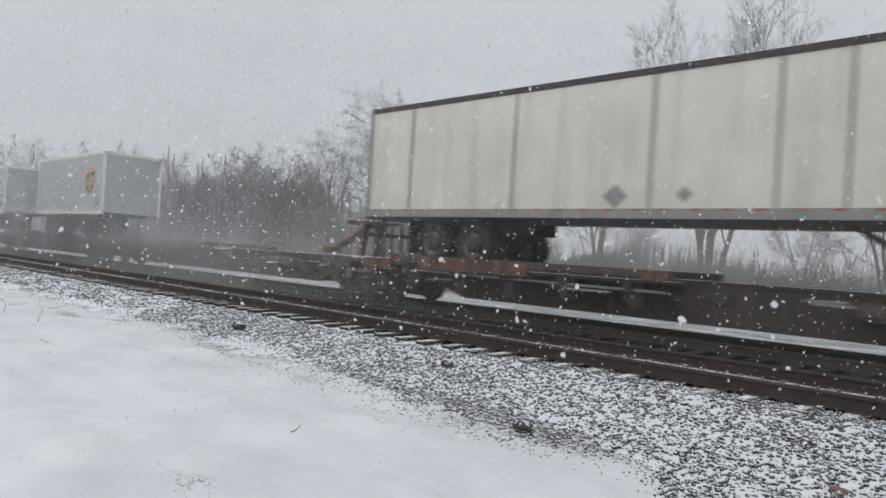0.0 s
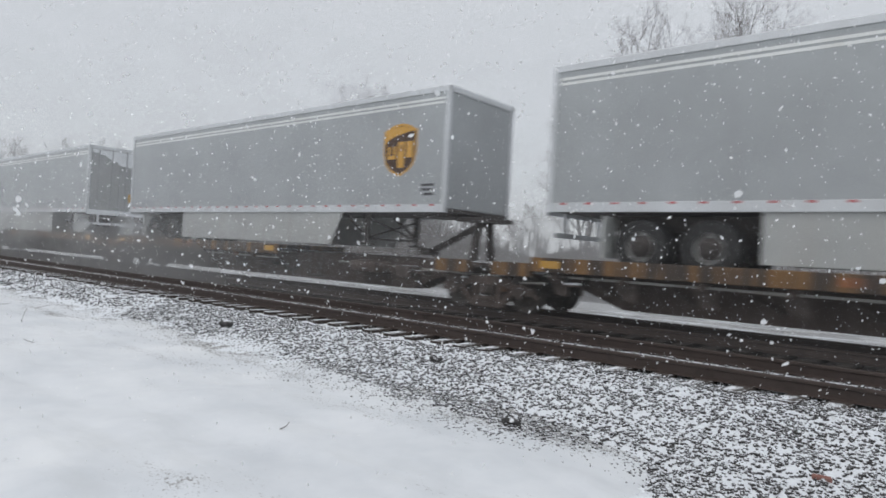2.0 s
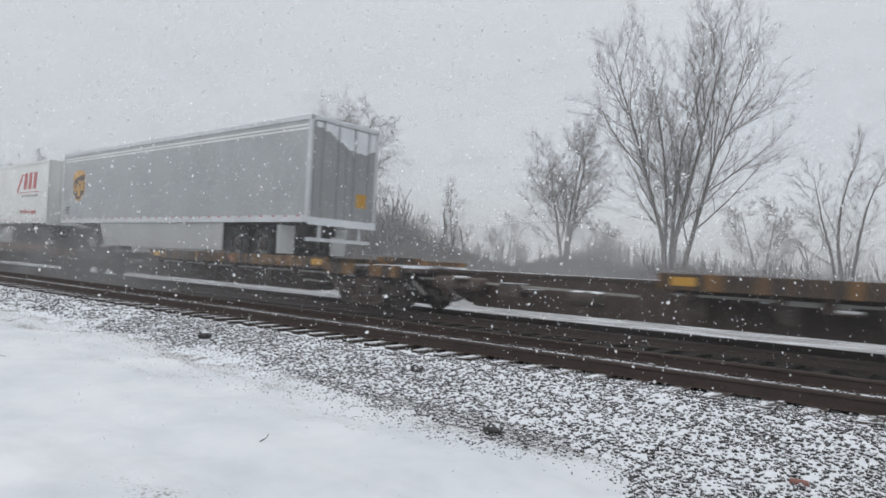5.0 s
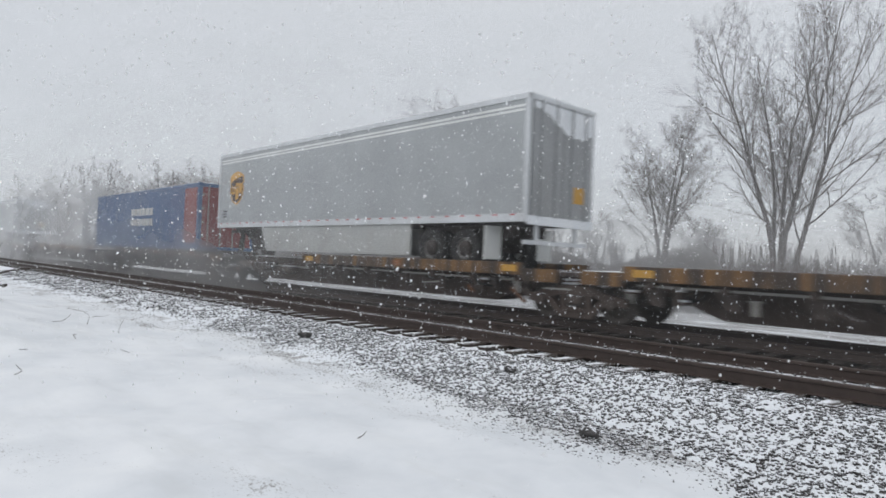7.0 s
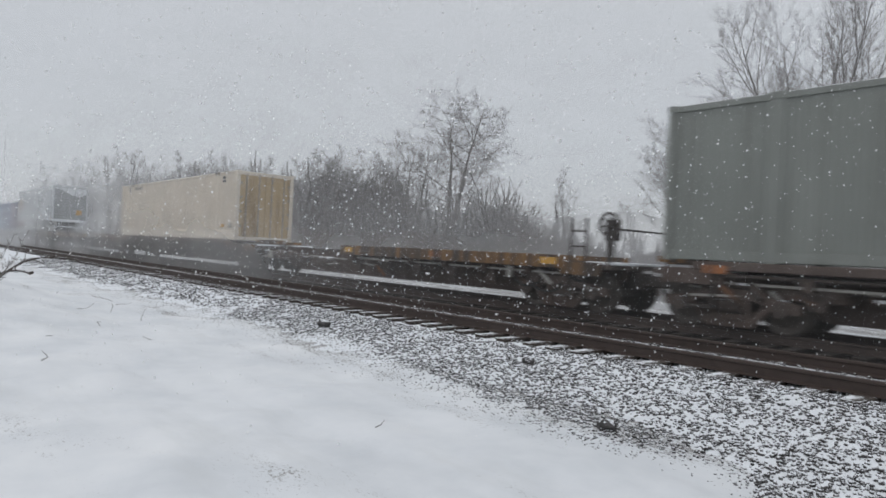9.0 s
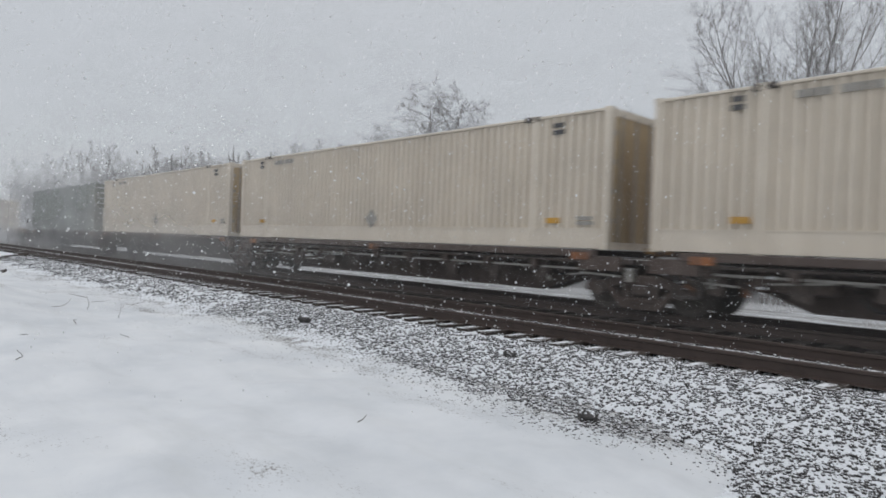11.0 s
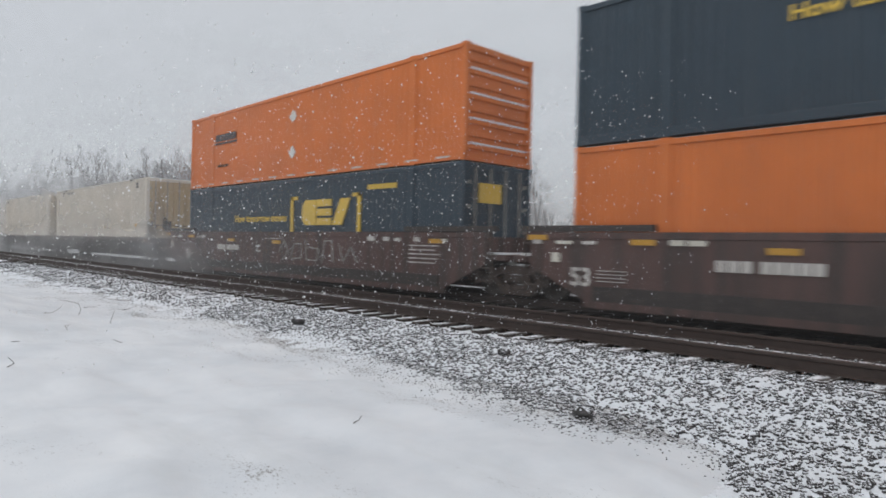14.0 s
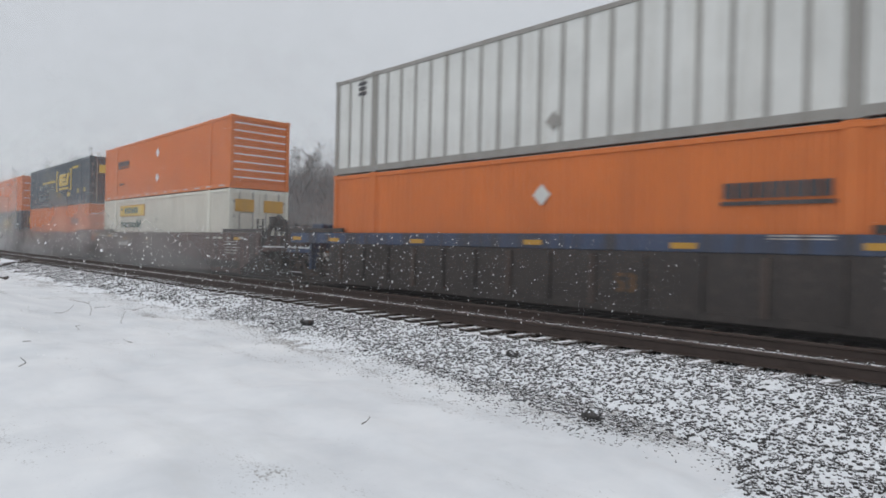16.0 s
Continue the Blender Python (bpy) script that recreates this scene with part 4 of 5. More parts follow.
def well_car(u0, u1, colour, label, left_end=False, right_end=False, open_side=False):
    L = u1 - u0
    th = thing("well_car", label, "railway car", "cars of the train")
    a, b = 1.55, L - 1.55
    for y0, y1, s in ((-1.42, -1.34, -1), (1.34, 1.42, 1)):
        part("top_chord", boxes((a - 1.0, b + 1.0, min(y0, y1), max(y0, y1) + (0.06 if s > 0 else 0), 1.36 if open_side else 1.55, 1.69), bevel=0.015), colour, th)
        if open_side:
            # black plate stands in for the dark inside the open side
            part("well_side", boxes((a + 1.3, b - 0.6, y0 + 0.02, y1 - 0.02, 0.22, 1.36)), BLACK, th)
        else:
            bm = bmesh.new()
            prism(bm, [(a - 0.9, 0.95), (a + 0.7, 0.20), (b - 0.7, 0.20), (b + 0.9, 0.95), (b + 0.9, 1.55), (a - 0.9, 1.55)], y0 + 0.02, y1 - 0.02)
            part("well_side", bm, colour, th)
        part("bottom_chord", boxes((a + 0.5, b - 0.5, min(y0, y1) - 0.01, max(y0, y1) + 0.01, 0.16, 0.30)), colour if not open_side else BLACK, th)
        if not open_side:
            # black strip painted in for the shade and grime low on the side
            part("lower_side", boxes((a + 0.72, b - 0.72, min(y0, y1) - 0.004, max(y0, y1) + 0.004, 0.30, 0.60)), BLACK, th, "lower side painted dark for shade and grime")
        if s < 0 and open_side:
            x = a + 0.9
            while x < b - 0.6:
                part("side_rib", boxes((x - 0.05, x + 0.05, y0 - 0.05, y0 + 0.02, 0.28, 1.56 if not open_side else 1.30)), colour if not open_side else BROWN if int(x * 7) % 3 == 0 else BLACK, th)
                x += 1.12 if open_side else 1.6
    for x0, x1 in ((0.35, 3.6), (L - 3.6, L - 0.35)):
        part("raised_end", boxes((x0, x1, -1.43, -1.36, 1.70, 1.83), (x0, x1, 1.36, 1.43, 1.70, 1.83)), BLACK, th)
    part("well_floor", boxes((a + 0.4, b - 0.4, -1.34, 1.34, 0.42, 0.54)), BLACK, th)
    for xe, s in ((0.0, 1), (L, -1)):
        lo, hi = sorted((xe + s * 0.12, xe + s * 1.7))
        part("end_platform", boxes((lo, hi, -1.34, 1.34, 1.02, 1.16), bevel=0.015), colour, th)
        part("end_bulkhead", boxes((min(xe + s * 1.55, xe + s * 1.65), max(xe + s * 1.55, xe + s * 1.65), -1.3, 1.3, 0.5, 1.6)), colour, th)
        part("platform_snow", boxes((lo + 0.1, hi - 0.1, -1.2, 1.2, 1.16, 1.20), bevel=0.015), SNOW, th)
        bm = bmesh.new()
        for k in range(4):
            beam(bm, (xe + s * 0.5, -1.40, 0.55 + k * 0.3), (xe + s * 0.95, -1.40, 0.55 + k * 0.3), 0.03, 0.03)
        for d in (0.5, 0.95):
            beam(bm, (xe + s * d, -1.40, 0.45), (xe + s * d, -1.40, 1.75), 0.035, 0.035)
        part("ladder", bm, BROWN, th)
    underframe_gear(th, 3.4 if open_side else 2.4, int(u0))
    if open_side:
        for k, x in enumerate((-0.35, 0.1, 0.62, 1.0)):
            part("end_post", beam(bmesh.new(), (x, -1.1 + 0.1 * k, 1.1), (x, -1.1 + 0.1 * k, 2.1 - 0.06 * k), 0.09, 0.09), BLACK, th)
        part("winch_box", boxes((1.5, 2.15, -1.2, -0.5, 1.69, 1.98), bevel=0.04), WELL_BLUE, th)
    # markings
    stencils = []
    for k in range(5):
        stencils.append((L - 3.4, L - 2.4 + 0.1 * (k % 3), -1.432, -1.39, 0.88 + 0.11 * k, 0.91 + 0.11 * k))
    n0 = 5.85 if left_end else 4.75
    if not open_side:
        for k in range(3):
            stencils.append((n0 + k * 0.22, n0 + 0.17 + k * 0.22, -1.432, -1.39, 1.0, 1.2))
        for k in range(5):
            stencils.append((n0 + 0.75 + k * 0.2, n0 + 0.91 + k * 0.2, -1.432, -1.39, 1.0, 1.2))
        stencils.append((n0 + 3.7, n0 + 4.9, -1.432, -1.39, 1.44, 1.47))
    else:
        for k in range(2):
            stencils.append((15.9, 16.9, -1.432, -1.41, 1.6 + k * 0.05, 1.62 + k * 0.05))
    for q in stencils:
        part("stencil_marking", boxes(q), MARK if q[5] - q[4] > 0.15 else STENCIL, th)
    if not open_side:
        rnd = random.Random(int(u0))
        for x in (0.75, 1.35, 2.0, 3.9, 4.25, L - 5.2, L - 4.5, L - 4.0, L - 3.2, L - 2.2):        # row of small pale plates under the top chord
            w = rnd.uniform(0.18, 0.42)
            part("pale_plate", boxes((x, x + w, -1.436, -1.395, 1.44, 1.44 + rnd.uniform(0.06, 0.12))), rnd.choice((MARK, STENCIL, WARM_WHITE)), th)
        part("data_lines", boxes(*[(2.35 + (1.05 if left_end else 0), 3.0 + (1.05 if left_end else 0), -1.432, -1.39, 0.70 + 0.07 * k, 0.715 + 0.07 * k) for k in range(4)]), STENCIL, th)
        part("pale_placard", boxes((1.25, 1.45, -1.436, -1.39, 1.06, 1.26)), WARM_WHITE, th)
        part("clearance_mark", boxes((n0 + 3.1, n0 + 3.34, -1.434, -1.39, 0.98, 1.03), (n0 + 3.1, n0 + 3.34, -1.434, -1.39, 1.17, 1.22), (n0 + 3.06, n0 + 3.11, -1.434, -1.39, 1.0, 1.2)), WHITE_INK, th)
    for x, z in ((0.6, 1.52), (3.1, 1.44), (n0 + 0.85, 1.32), (n0 + 4.2, 1.28), (L - 2.6, 1.4)) if not open_side else ((0.7, 1.45), (2.9, 1.42), (6.8, 1.42), (10.7, 1.44), (14.2, 1.42), (17.3, 1.45)):
        part("yellow_panel", boxes((x, x + 0.5, -1.436, -1.395, z, z + 0.11)), YELLOW, th)
    lettering("unit_length_mark", "53", 0.52, (2.75 if left_end else 1.7) if not open_side else 13.0, -1.408, 0.60 if not open_side else 0.56, MARK if not open_side else YELLOW_STEEL, th)
    truck(th, L - (1.5 if right_end else 0))
    if left_end:
        truck(th, 1.5)
        coupler(th, 0.2, -1)
    if right_end:
        coupler(th, L - 0.2, 1)
        end_gear(th, L, -1)
        bm = bmesh.new()
        beam(bm, (L - 0.9, -0.6, 1.1), (L - 0.9, -0.6, 2.3), 0.07, 0.07)
        box(bm, L - 1.05, L - 0.75, -0.8, -0.5, 1.95, 2.3)
        beam(bm, (L - 1.5, -0.9, 1.2), (L - 1.0, -0.7, 2.0), 0.3, 0.06)
        part("brake_stand", bm, BLACK, th)
    return ride(th, u0)


def bracket_logo(th, x, z, low):
    """Plain yellow shapes: two brackets round three blocks; z: the container's base."""
    y0, y1 = -1.306, -1.27
    b0, b1 = (1.0, 2.3) if low else (1.0, 2.42)
    for sx, d in ((x, 1), (x + 3.87, -1)):
        bm = bmesh.new()
        box(bm, min(sx, sx + d * 0.15), max(sx, sx + d * 0.15), y0, y1, z + b0, z + b1)
        box(bm, min(sx, sx + d * 0.4), max(sx, sx + d * 0.4), y0, y1, z + b1 - 0.11, z + b1)
        box(bm, min(sx, sx + d * 0.4), max(sx, sx + d * 0.4), y0, y1, z + b0, z + b0 + 0.11)
        part("logo_bracket", bm, YELLOW_INK, th)
    q, h = z + 1.36, 0.80
    for k in range(3):
        a = x + 0.72 + k * 0.86
        bm = bmesh.new()
        if k == 0:
            prism(bm, [(a, q + 0.2 * h), (a + 0.2, q), (a + 0.8, q), (a + 0.8, q + h), (a + 0.2, q + h), (a, q + 0.8 * h)], y0, y1)
        elif k == 1:
            for f0, f1 in ((0, 0.27), (0.365, 0.635), (0.73, 1.0)):
                box(bm, a, a + 0.8, y0, y1, q + f0 * h, q + f1 * h)
        else:
            prism(bm, [(a, q), (a + 0.5, q), (a + 0.92, q + h), (a + 0.42, q + h)], y0, y1)
        part("logo_block", bm, YELLOW_INK, th)


def bars(th, name, x, z, w, h, mat, rows=1, y=-1.283, cols=1):
    bm = bmesh.new()
    for r in range(rows):
        for c in range(cols):
            cw = w / cols
            box(bm, x + c * cw, x + (c + 0.82) * cw if cols > 1 else x + w * (1 - 0.08 * (r % 2)), y, y + 0.02, z + r * h * 1.5, z + r * h * 1.5 + h)
    ob = part(name, bm, mat, th)
    return tagged(ob, kind="stuff") if cols * rows > 1 else ob


def diamond(th, x, z, r, mat, y=-1.283):
    bm = bmesh.new()
    prism(bm, [(x, z - r), (x + r, z), (x, z + r), (x - r, z)], y, y + 0.012)
    return part("placard", bm, mat, th)

# the consist, from the head of what is seen to its tail; places in metres along the train
U = "grey road trailer with gold and brown shield"


def grey_trailer(u, rear_right):
    return ride(trailer("semi_trailer", U + (" and grimy grey doors" if rear_right else " and plain nose"), 16.15, 5.27, GREY, ALU, rear_right, True, True, True, deck=1.19), u)


YC = YELLOW_STEEL
spine_car(-49.1, -30.6, False, BROWN, label="grimy brown spine car unit carrying a grey trailer", left_end=True)
spine_car(-30.6, -12.2, False, BROWN, hitch_up=True, hitch_mat=RUST, label="empty brown spine car unit dusted with snow", snow=True)
for pup_u in (-37.95, -52.3):
    ride(trailer("semi_trailer", "short grey pup trailer with pale yellow corner and small shield", 8.53, 5.13, GREY, CREAM, False, True, False, False, deck=1.19), pup_u)
spine_car(-67.6, -49.1, False, BROWN, label="grimy brown spine car unit carrying a grey trailer")
spine_car(-12.2, 3.8, False, RUST, right_end=True, label="rusty spine car unit carrying a yellowed white trailer", posts=True)
tr0 = ride(trailer("semi_trailer", "yellowed white riveted trailer with brown streaks and hazard placards", 14.63, 5.13, CREAM, POST, False, posts=(1.55, 4.65, 7.75, 9.9, 10.9), deck=1.19, top_mat=BLACK), -12.0)
diamond(tr0, 7.06, 2.74, 0.25, POST)
diamond(tr0, 8.4, 2.76, 0.15, POST)
bars(tr0, "red_logo_patch", 11.65, 4.16, 0.3, 0.42, RED, y=-1.28)
bars(tr0, "lettering_marking", 12.4, 4.22, 1.2, 0.15, INK, 2, y=-1.28, cols=7)
bars(tr0, "number_marking", 12.7, 3.6, 0.95, 0.12, INK, 1, y=-1.28, cols=6)
bm = bmesh.new()
for q in ((-0.95, -0.87, 4.2, 4.65), (-0.58, -0.5, 4.2, 4.65), (-0.95, -0.5, 4.58, 4.66), (-0.95, -0.5, 4.18, 4.26), (-0.78, -0.66, 4.3, 4.5)):
    box(bm, 14.63, 14.645, *q)
part("red_logo_patch", bm, RED, tr0)
bm = bmesh.new()
for k in range(2):
    box(bm, 14.63, 14.645, -0.35, 0.7, 4.2 + 0.25 * k, 4.38 + 0.25 * k)
box(bm, 14.63, 14.645, -0.2, 0.6, 3.75, 3.85)
box(bm, 14.63, 14.645, 0.1, 0.55, 2.7, 3.1)
part("lettering_marking", bm, INK, tr0)

spine_car(4.9, 24.2, True, YC, left_end=True, label="yellow-sided spine car unit carrying a grey trailer", posts=True)
grey_trailer(5.9, True)
spine_car(24.2, 43.6, False, YC, label="yellow-sided spine car unit carrying a grey trailer")
grey_trailer(26.3, False)
spine_car(43.6, 63.4, False, YC, right_end=True, label="yellow-sided spine car unit carrying a grey trailer")
grey_trailer(45.2, False)

spine_car(64.7, 83.0, True, RUST, left_end=True, label="rusty spine car unit carrying a white trailer")
w1 = ride(trailer("semi_trailer", "dirty white sheet-sided trailer with faded patch and ribbed doors", 14.63, 5.18, WHITE, POST, True, deck=1.19, top_mat=POST, end_mat=CREAM, rim=RIM_DARK_ME), 65.1)
bars(w1, "faded_patch", 11.42, 3.77, 1.3, 1.18, TAN, y=-1.279)
bars(w1, "number_marking", 13.2, 4.85, 0.4, 0.06, INK, 1, y=-1.28, cols=2)
bars(w1, "number_marking", 1.08, 2.80, 0.85, 0.1, TAN_END, 1, y=-1.28, cols=3)
for k in range(5):
    part("door_rib", boxes((14.66, 14.72, -1.15 + k * 0.5, -1.02 + k * 0.5, 2.5, 5.0), bevel=0.01), CREAM, w1)
spine_car(83.0, 101.0, True, RUST, label="rusty spine car unit carrying a white trailer")
x1 = ride(trailer("semi_trailer", "clean white trailer with red slanted logo shapes", 16.15, 5.13, WHITE, LT_GREY, True, deck=1.19), 82.9)
for k in range(4):                                            # red slanted strokes
    a = 12.6 + k * 0.57
    bm = bmesh.new()
    if k == 0:
        prism(bm, [(a - 0.4, 3.72), (a - 0.1, 3.72), (a + 0.76, 4.62), (a + 0.46, 4.62)], -1.283, -1.27)
    else:
        prism(bm, [(a + 0.06, 3.9), (a + 0.56, 3.9), (a + 0.68, 4.66), (a + 0.18, 4.66)], -1.283, -1.27)
    for v in bm.verts:
        v.co.x = a + (v.co.x - a) * 0.74
    part("logo_stroke", bm, RED, x1)
bars(x1, "red_line", 12.7, 3.74, 2.35, 0.035, RED, y=-1.281)
bars(x1, "lettering_marking", 13.05, 3.54, 2.0, 0.11, POST, 1, y=-1.281, cols=5)
lettering("side_lettering", "Air Ride Equipped", 0.25, 12.86, -1.281, 2.78, RED, x1, 1.1)
spine_car(101.0, 119.0, True, YC, label="rust and yellow spine car unit carrying a grey trailer")
grey_trailer(100.65, True)
spine_car(119.0, 137.4, True, YC, hitch_up=False, label="empty spine car unit with rusty yellow sills, snow dusted", snow=True)

spine_car(138.0, 156.4, True, BROWN, left_end=True, label="spine car unit carrying a blue container", hitch_up=False)
cb = ride(container("container", "blue corrugated container with white lettering bars and a red end", 14.63, 2.9, 1.395, BLUE, "fine", end_style="doors", end_mat=DULL_RED), 140.6)
bars(cb, "lettering_marking", 6.0, 2.5, 3.2, 0.35, WHITE_INK, 2, y=-1.30, cols=6)
part("red_corner_panel", boxes((13.1, 14.4, -1.302, -1.28, 1.7, 4.1)), DULL_RED, cb)
spine_car(156.4, 174.6, True, YC, label="yellow-sided spine car unit carrying a grey trailer")
grey_trailer(157.2, True)
spine_car(174.6, 192.3, False, YC, hitch_up=False, label="empty spine car unit with yellow sills and snowy deck", snow=True)


def tan_box(u, extra=0):
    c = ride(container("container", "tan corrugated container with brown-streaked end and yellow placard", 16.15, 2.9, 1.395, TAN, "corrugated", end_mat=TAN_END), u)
    bars(c, "number_marking", 2.5, 3.98, 0.55, 0.13, POST, 1, -1.298, 3)
    bars(c, "number_marking", 3.15, 3.98, 0.6, 0.13, POST, 1, -1.298, 4)
    bars(c, "number_marking", 1.45, 3.9, 0.22, 0.1, INK, 2, -1.298)
    bars(c, "number_marking", 14.7, 3.85, 0.3, 0.1, INK, 2, -1.298)
    part("yellow_placard", boxes((14.6, 14.95, -1.30, -1.27, 1.93, 2.05)), YELLOW, c)
    part("yellow_placard", boxes((1.5, 1.85, -1.30, -1.27, 1.93, 2.05)), YELLOW, c)
    bars(c, "number_marking", 15.4, 1.9, 0.4, 0.07, POST, 2, -1.298)
    for x in (2.0, 14.1):
        part("lifting_block", boxes((x - 0.2, x + 0.2, -1.31, -1.16, 4.2, 4.31), bevel=0.02), BLACK, c)
    if extra:
        diamond(c, 8.25, 2.05, 0.27, POST, -1.298)
    return c


spine_car(192.3, 209.6, True, BROWN, hitch_up=False, long_sill=True, label="brown spine car unit under a tan container")
tan_box(192.8)
spine_car(209.6, 227.2, True, YC, hitch_up=False, label="empty spine car unit with yellow sills and snowy deck", snow=True, right_end=True)
spine_car(228.0, 245.6, True, BROWN, hitch_up=False, long_sill=True, left_end=True, label="brown spine car unit under a grey container")
cg = ride(container("container", "grey-green smooth container with a ribbed snowy end", 16.15, 2.9, 1.395, DK_GREY, "fine", end_style="snowy"), 228.3)
for a, b, e in ((245.6, 263.4, 0), (263.4, 280.4, 0), (280.4, 297.7, 0), (297.7, 315.6, 0), (315.6, 334.2, 1)):
    spine_car(a, b, True, BROWN, hitch_up=False, long_sill=True, right_end=bool(e), label="brown spine car unit under a tan container")
for u, e in ((246.4, 1), (263.6, 1), (280.7, 1), (298.3, 1), (316.8, 1)):
    tan_box(u, e)

wc1 = well_car(335.2, 355.8, WELL_RED, "oxide-red double-stack well car with stencilled data bars", left_end=True)
for k, strokes in enumerate((((10.5, 1.0), (10.8, 1.4), (11.1, 1.05), (10.7, 0.75)), ((11.2, 0.8), (11.45, 1.3), (11.9, 1.3), (11.9, 0.85), (11.3, 0.8)), ((12.1, 1.45), (12.2, 0.8), (12.8, 0.78), (12.9, 1.15), (12.3, 1.2)),
                             ((13.1, 0.75), (13.2, 1.4), (13.6, 1.42), (13.7, 0.75)), ((14.0, 1.3), (14.2, 0.8), (14.6, 1.25), (14.9, 0.8)))):
    bm = bmesh.new()                                          # sprayed outlines on the side
    for p, q in zip(strokes, strokes[1:]):
        beam(bm, (p[0], -1.41, p[1]), (q[0], -1.41, q[1]), 0.02, 0.034)
    part("sprayed_outline", bm, POST, wc1, "faded grey spray paint outline")
well_car(355.8, 375.1, WELL_RED, "oxide-red double-stack well car with stencilled data bars")
well_car(375.1, 396.4, WELL_RED, "oxide-red double-stack well car with brake wheel stand", right_end=True)
well_car(397.5, 418.5, WELL_BLUE, "blue-railed open-sided double-stack well car", left_end=True, open_side=True)


def orange_box(u, z, end="ribs", where=2.3):
    c = ride(container("container", "orange container with dark lettering bars and ribbed end", 16.15, 2.9, z, ORANGE, "fine", end_style=end), u)
    bars(c, "lettering_marking", where, z + 1.76, 1.75, 0.27, INK, 1, -1.30, 9)
    bars(c, "lettering_rule", where - 0.05, z + 1.64, 1.82, 0.07, INK, 1, -1.30)
    bars(c, "number_marking", where + 0.2, z + 0.75, 0.9, 0.1, RUST, 1, -1.30, 5)
    for k in range(13):
        part("reflector", boxes((0.5 + k * 1.22, 1.0 + k * 1.22, -1.303, -1.296, z + 0.09, z + 0.14)), WHITE_INK, c)
    return c


def navy_box(u, z, low):
    c = ride(container("container", "navy container with yellow bracket shapes and yellow lettering", 16.15, 2.9, z, NAVY, "fine"), u)
    bracket_logo(c, 8.1, z, low)
    lettering("slogan", "How tomorrow moves", 0.36, 4.1, -1.302, z + (1.5 if low else 1.68), YELLOW_INK, c, 1.1)
    bars(c, "lettering_marking", 12.3, z + 2.36, 1.3, 0.14, YELLOW_INK, 1, -1.30, 9)
    if not low:
        bars(c, "lettering_marking", 8.9, z + 1.08, 2.4, 0.17, YELLOW_INK, 1, -1.30, 10)
        for x in (8.65, 9.0, 11.15, 11.52):                        # round yellow dots
            bm = bmesh.new()
            lathe(bm, [(0.15, -0.012), (0.15, 0.012)], x, -1.29, z + 0.74, 16)
            part("logo_dot", bm, YELLOW_INK, c)
        for x in (13.5, 15.0):
            bars(c, "yellow_placard", x, z + 0.75, 0.3, 0.1, YELLOW_INK, 2, -1.30)
    bm = bmesh.new()
    box(bm, 16.15, 16.165, -0.75, 0.1, z + 1.9, z + 2.4)
    part("end_logo_patch", bm, YELLOW_INK, c)
    return c


def cream_box(u, z):
    c = ride(container("container", "white corrugated container with a yellow name panel and green lettering", 16.15, 2.9, z, WARM_WHITE, "fine", CREAM), u)
    p = part("name_panel", boxes((2.79, 6.53, -1.306, -1.27, z + 1.98, z + 2.56)), YELLOW, c)
    part("panel_border", boxes((2.85, 6.47, -1.309, -1.305, z + 2.03, z + 2.51)), YELLOW_INK, p)
    for k in range(6):
        part("panel_block", boxes((3.6 + k * 0.35, 3.87 + k * 0.35, -1.312, -1.306, z + 2.12, z + 2.44)), GREEN_INK, p)
    part("panel_mark", boxes((2.95, 3.2, -1.312, -1.306, z + 2.3, z + 2.44)), GREEN_INK, p)
    lettering("lettering", "Intermodal", 0.56, 2.96, -1.305, z + 1.4, GREEN_INK, c, 1.25)
    for y0, y1 in ((-1.05, -0.25), (0.2, 1.05)):
        part("end_name_panel", boxes((16.12, 16.16, y0, y1, z + 2.0, z + 2.5)), YELLOW, c)
    diamond(c, 8.22, z + 1.77, 0.1, POST, -1.30)
    return c


LOW, HIGH = 0.545, 3.47
navy_box(338.1, LOW, True)
s1 = orange_box(338.1, HIGH, "ribs")
diamond(s1, 8.12, HIGH + 2.07, 0.22, LT_GREY, -1.30)
diamond(s1, 8.1, HIGH + 0.87, 0.22, LT_GREY, -1.30)
orange_box(357.5, LOW, "ribs", 12.05)
navy_box(357.5, HIGH, False)
cream_box(376.9, LOW)
s3 = orange_box(376.9, HIGH, "snowy")
diamond(s3, 8.22, HIGH + 2.08, 0.22, SNOW, -1.30)
diamond(s3, 8.2, HIGH + 0.86, 0.22, SNOW, -1.30)
s4 = orange_box(400.4, LOW, "ribs", 12.2)
diamond(s4, 8.17, LOW + 2.0, 0.24, LT_GREY, -1.30)
s5 = ride(container("container", "white container with grey exterior side posts", 16.15, 2.9, HIGH, LT_GREY, "posts", POST), 400.4)
diamond(s5, 8.45, HIGH + 0.67, 0.22, POST, -1.30)
bars(s5, "number_marking", 1.2, HIGH + 2.3, 0.35, 0.1, INK, 3, -1.30)


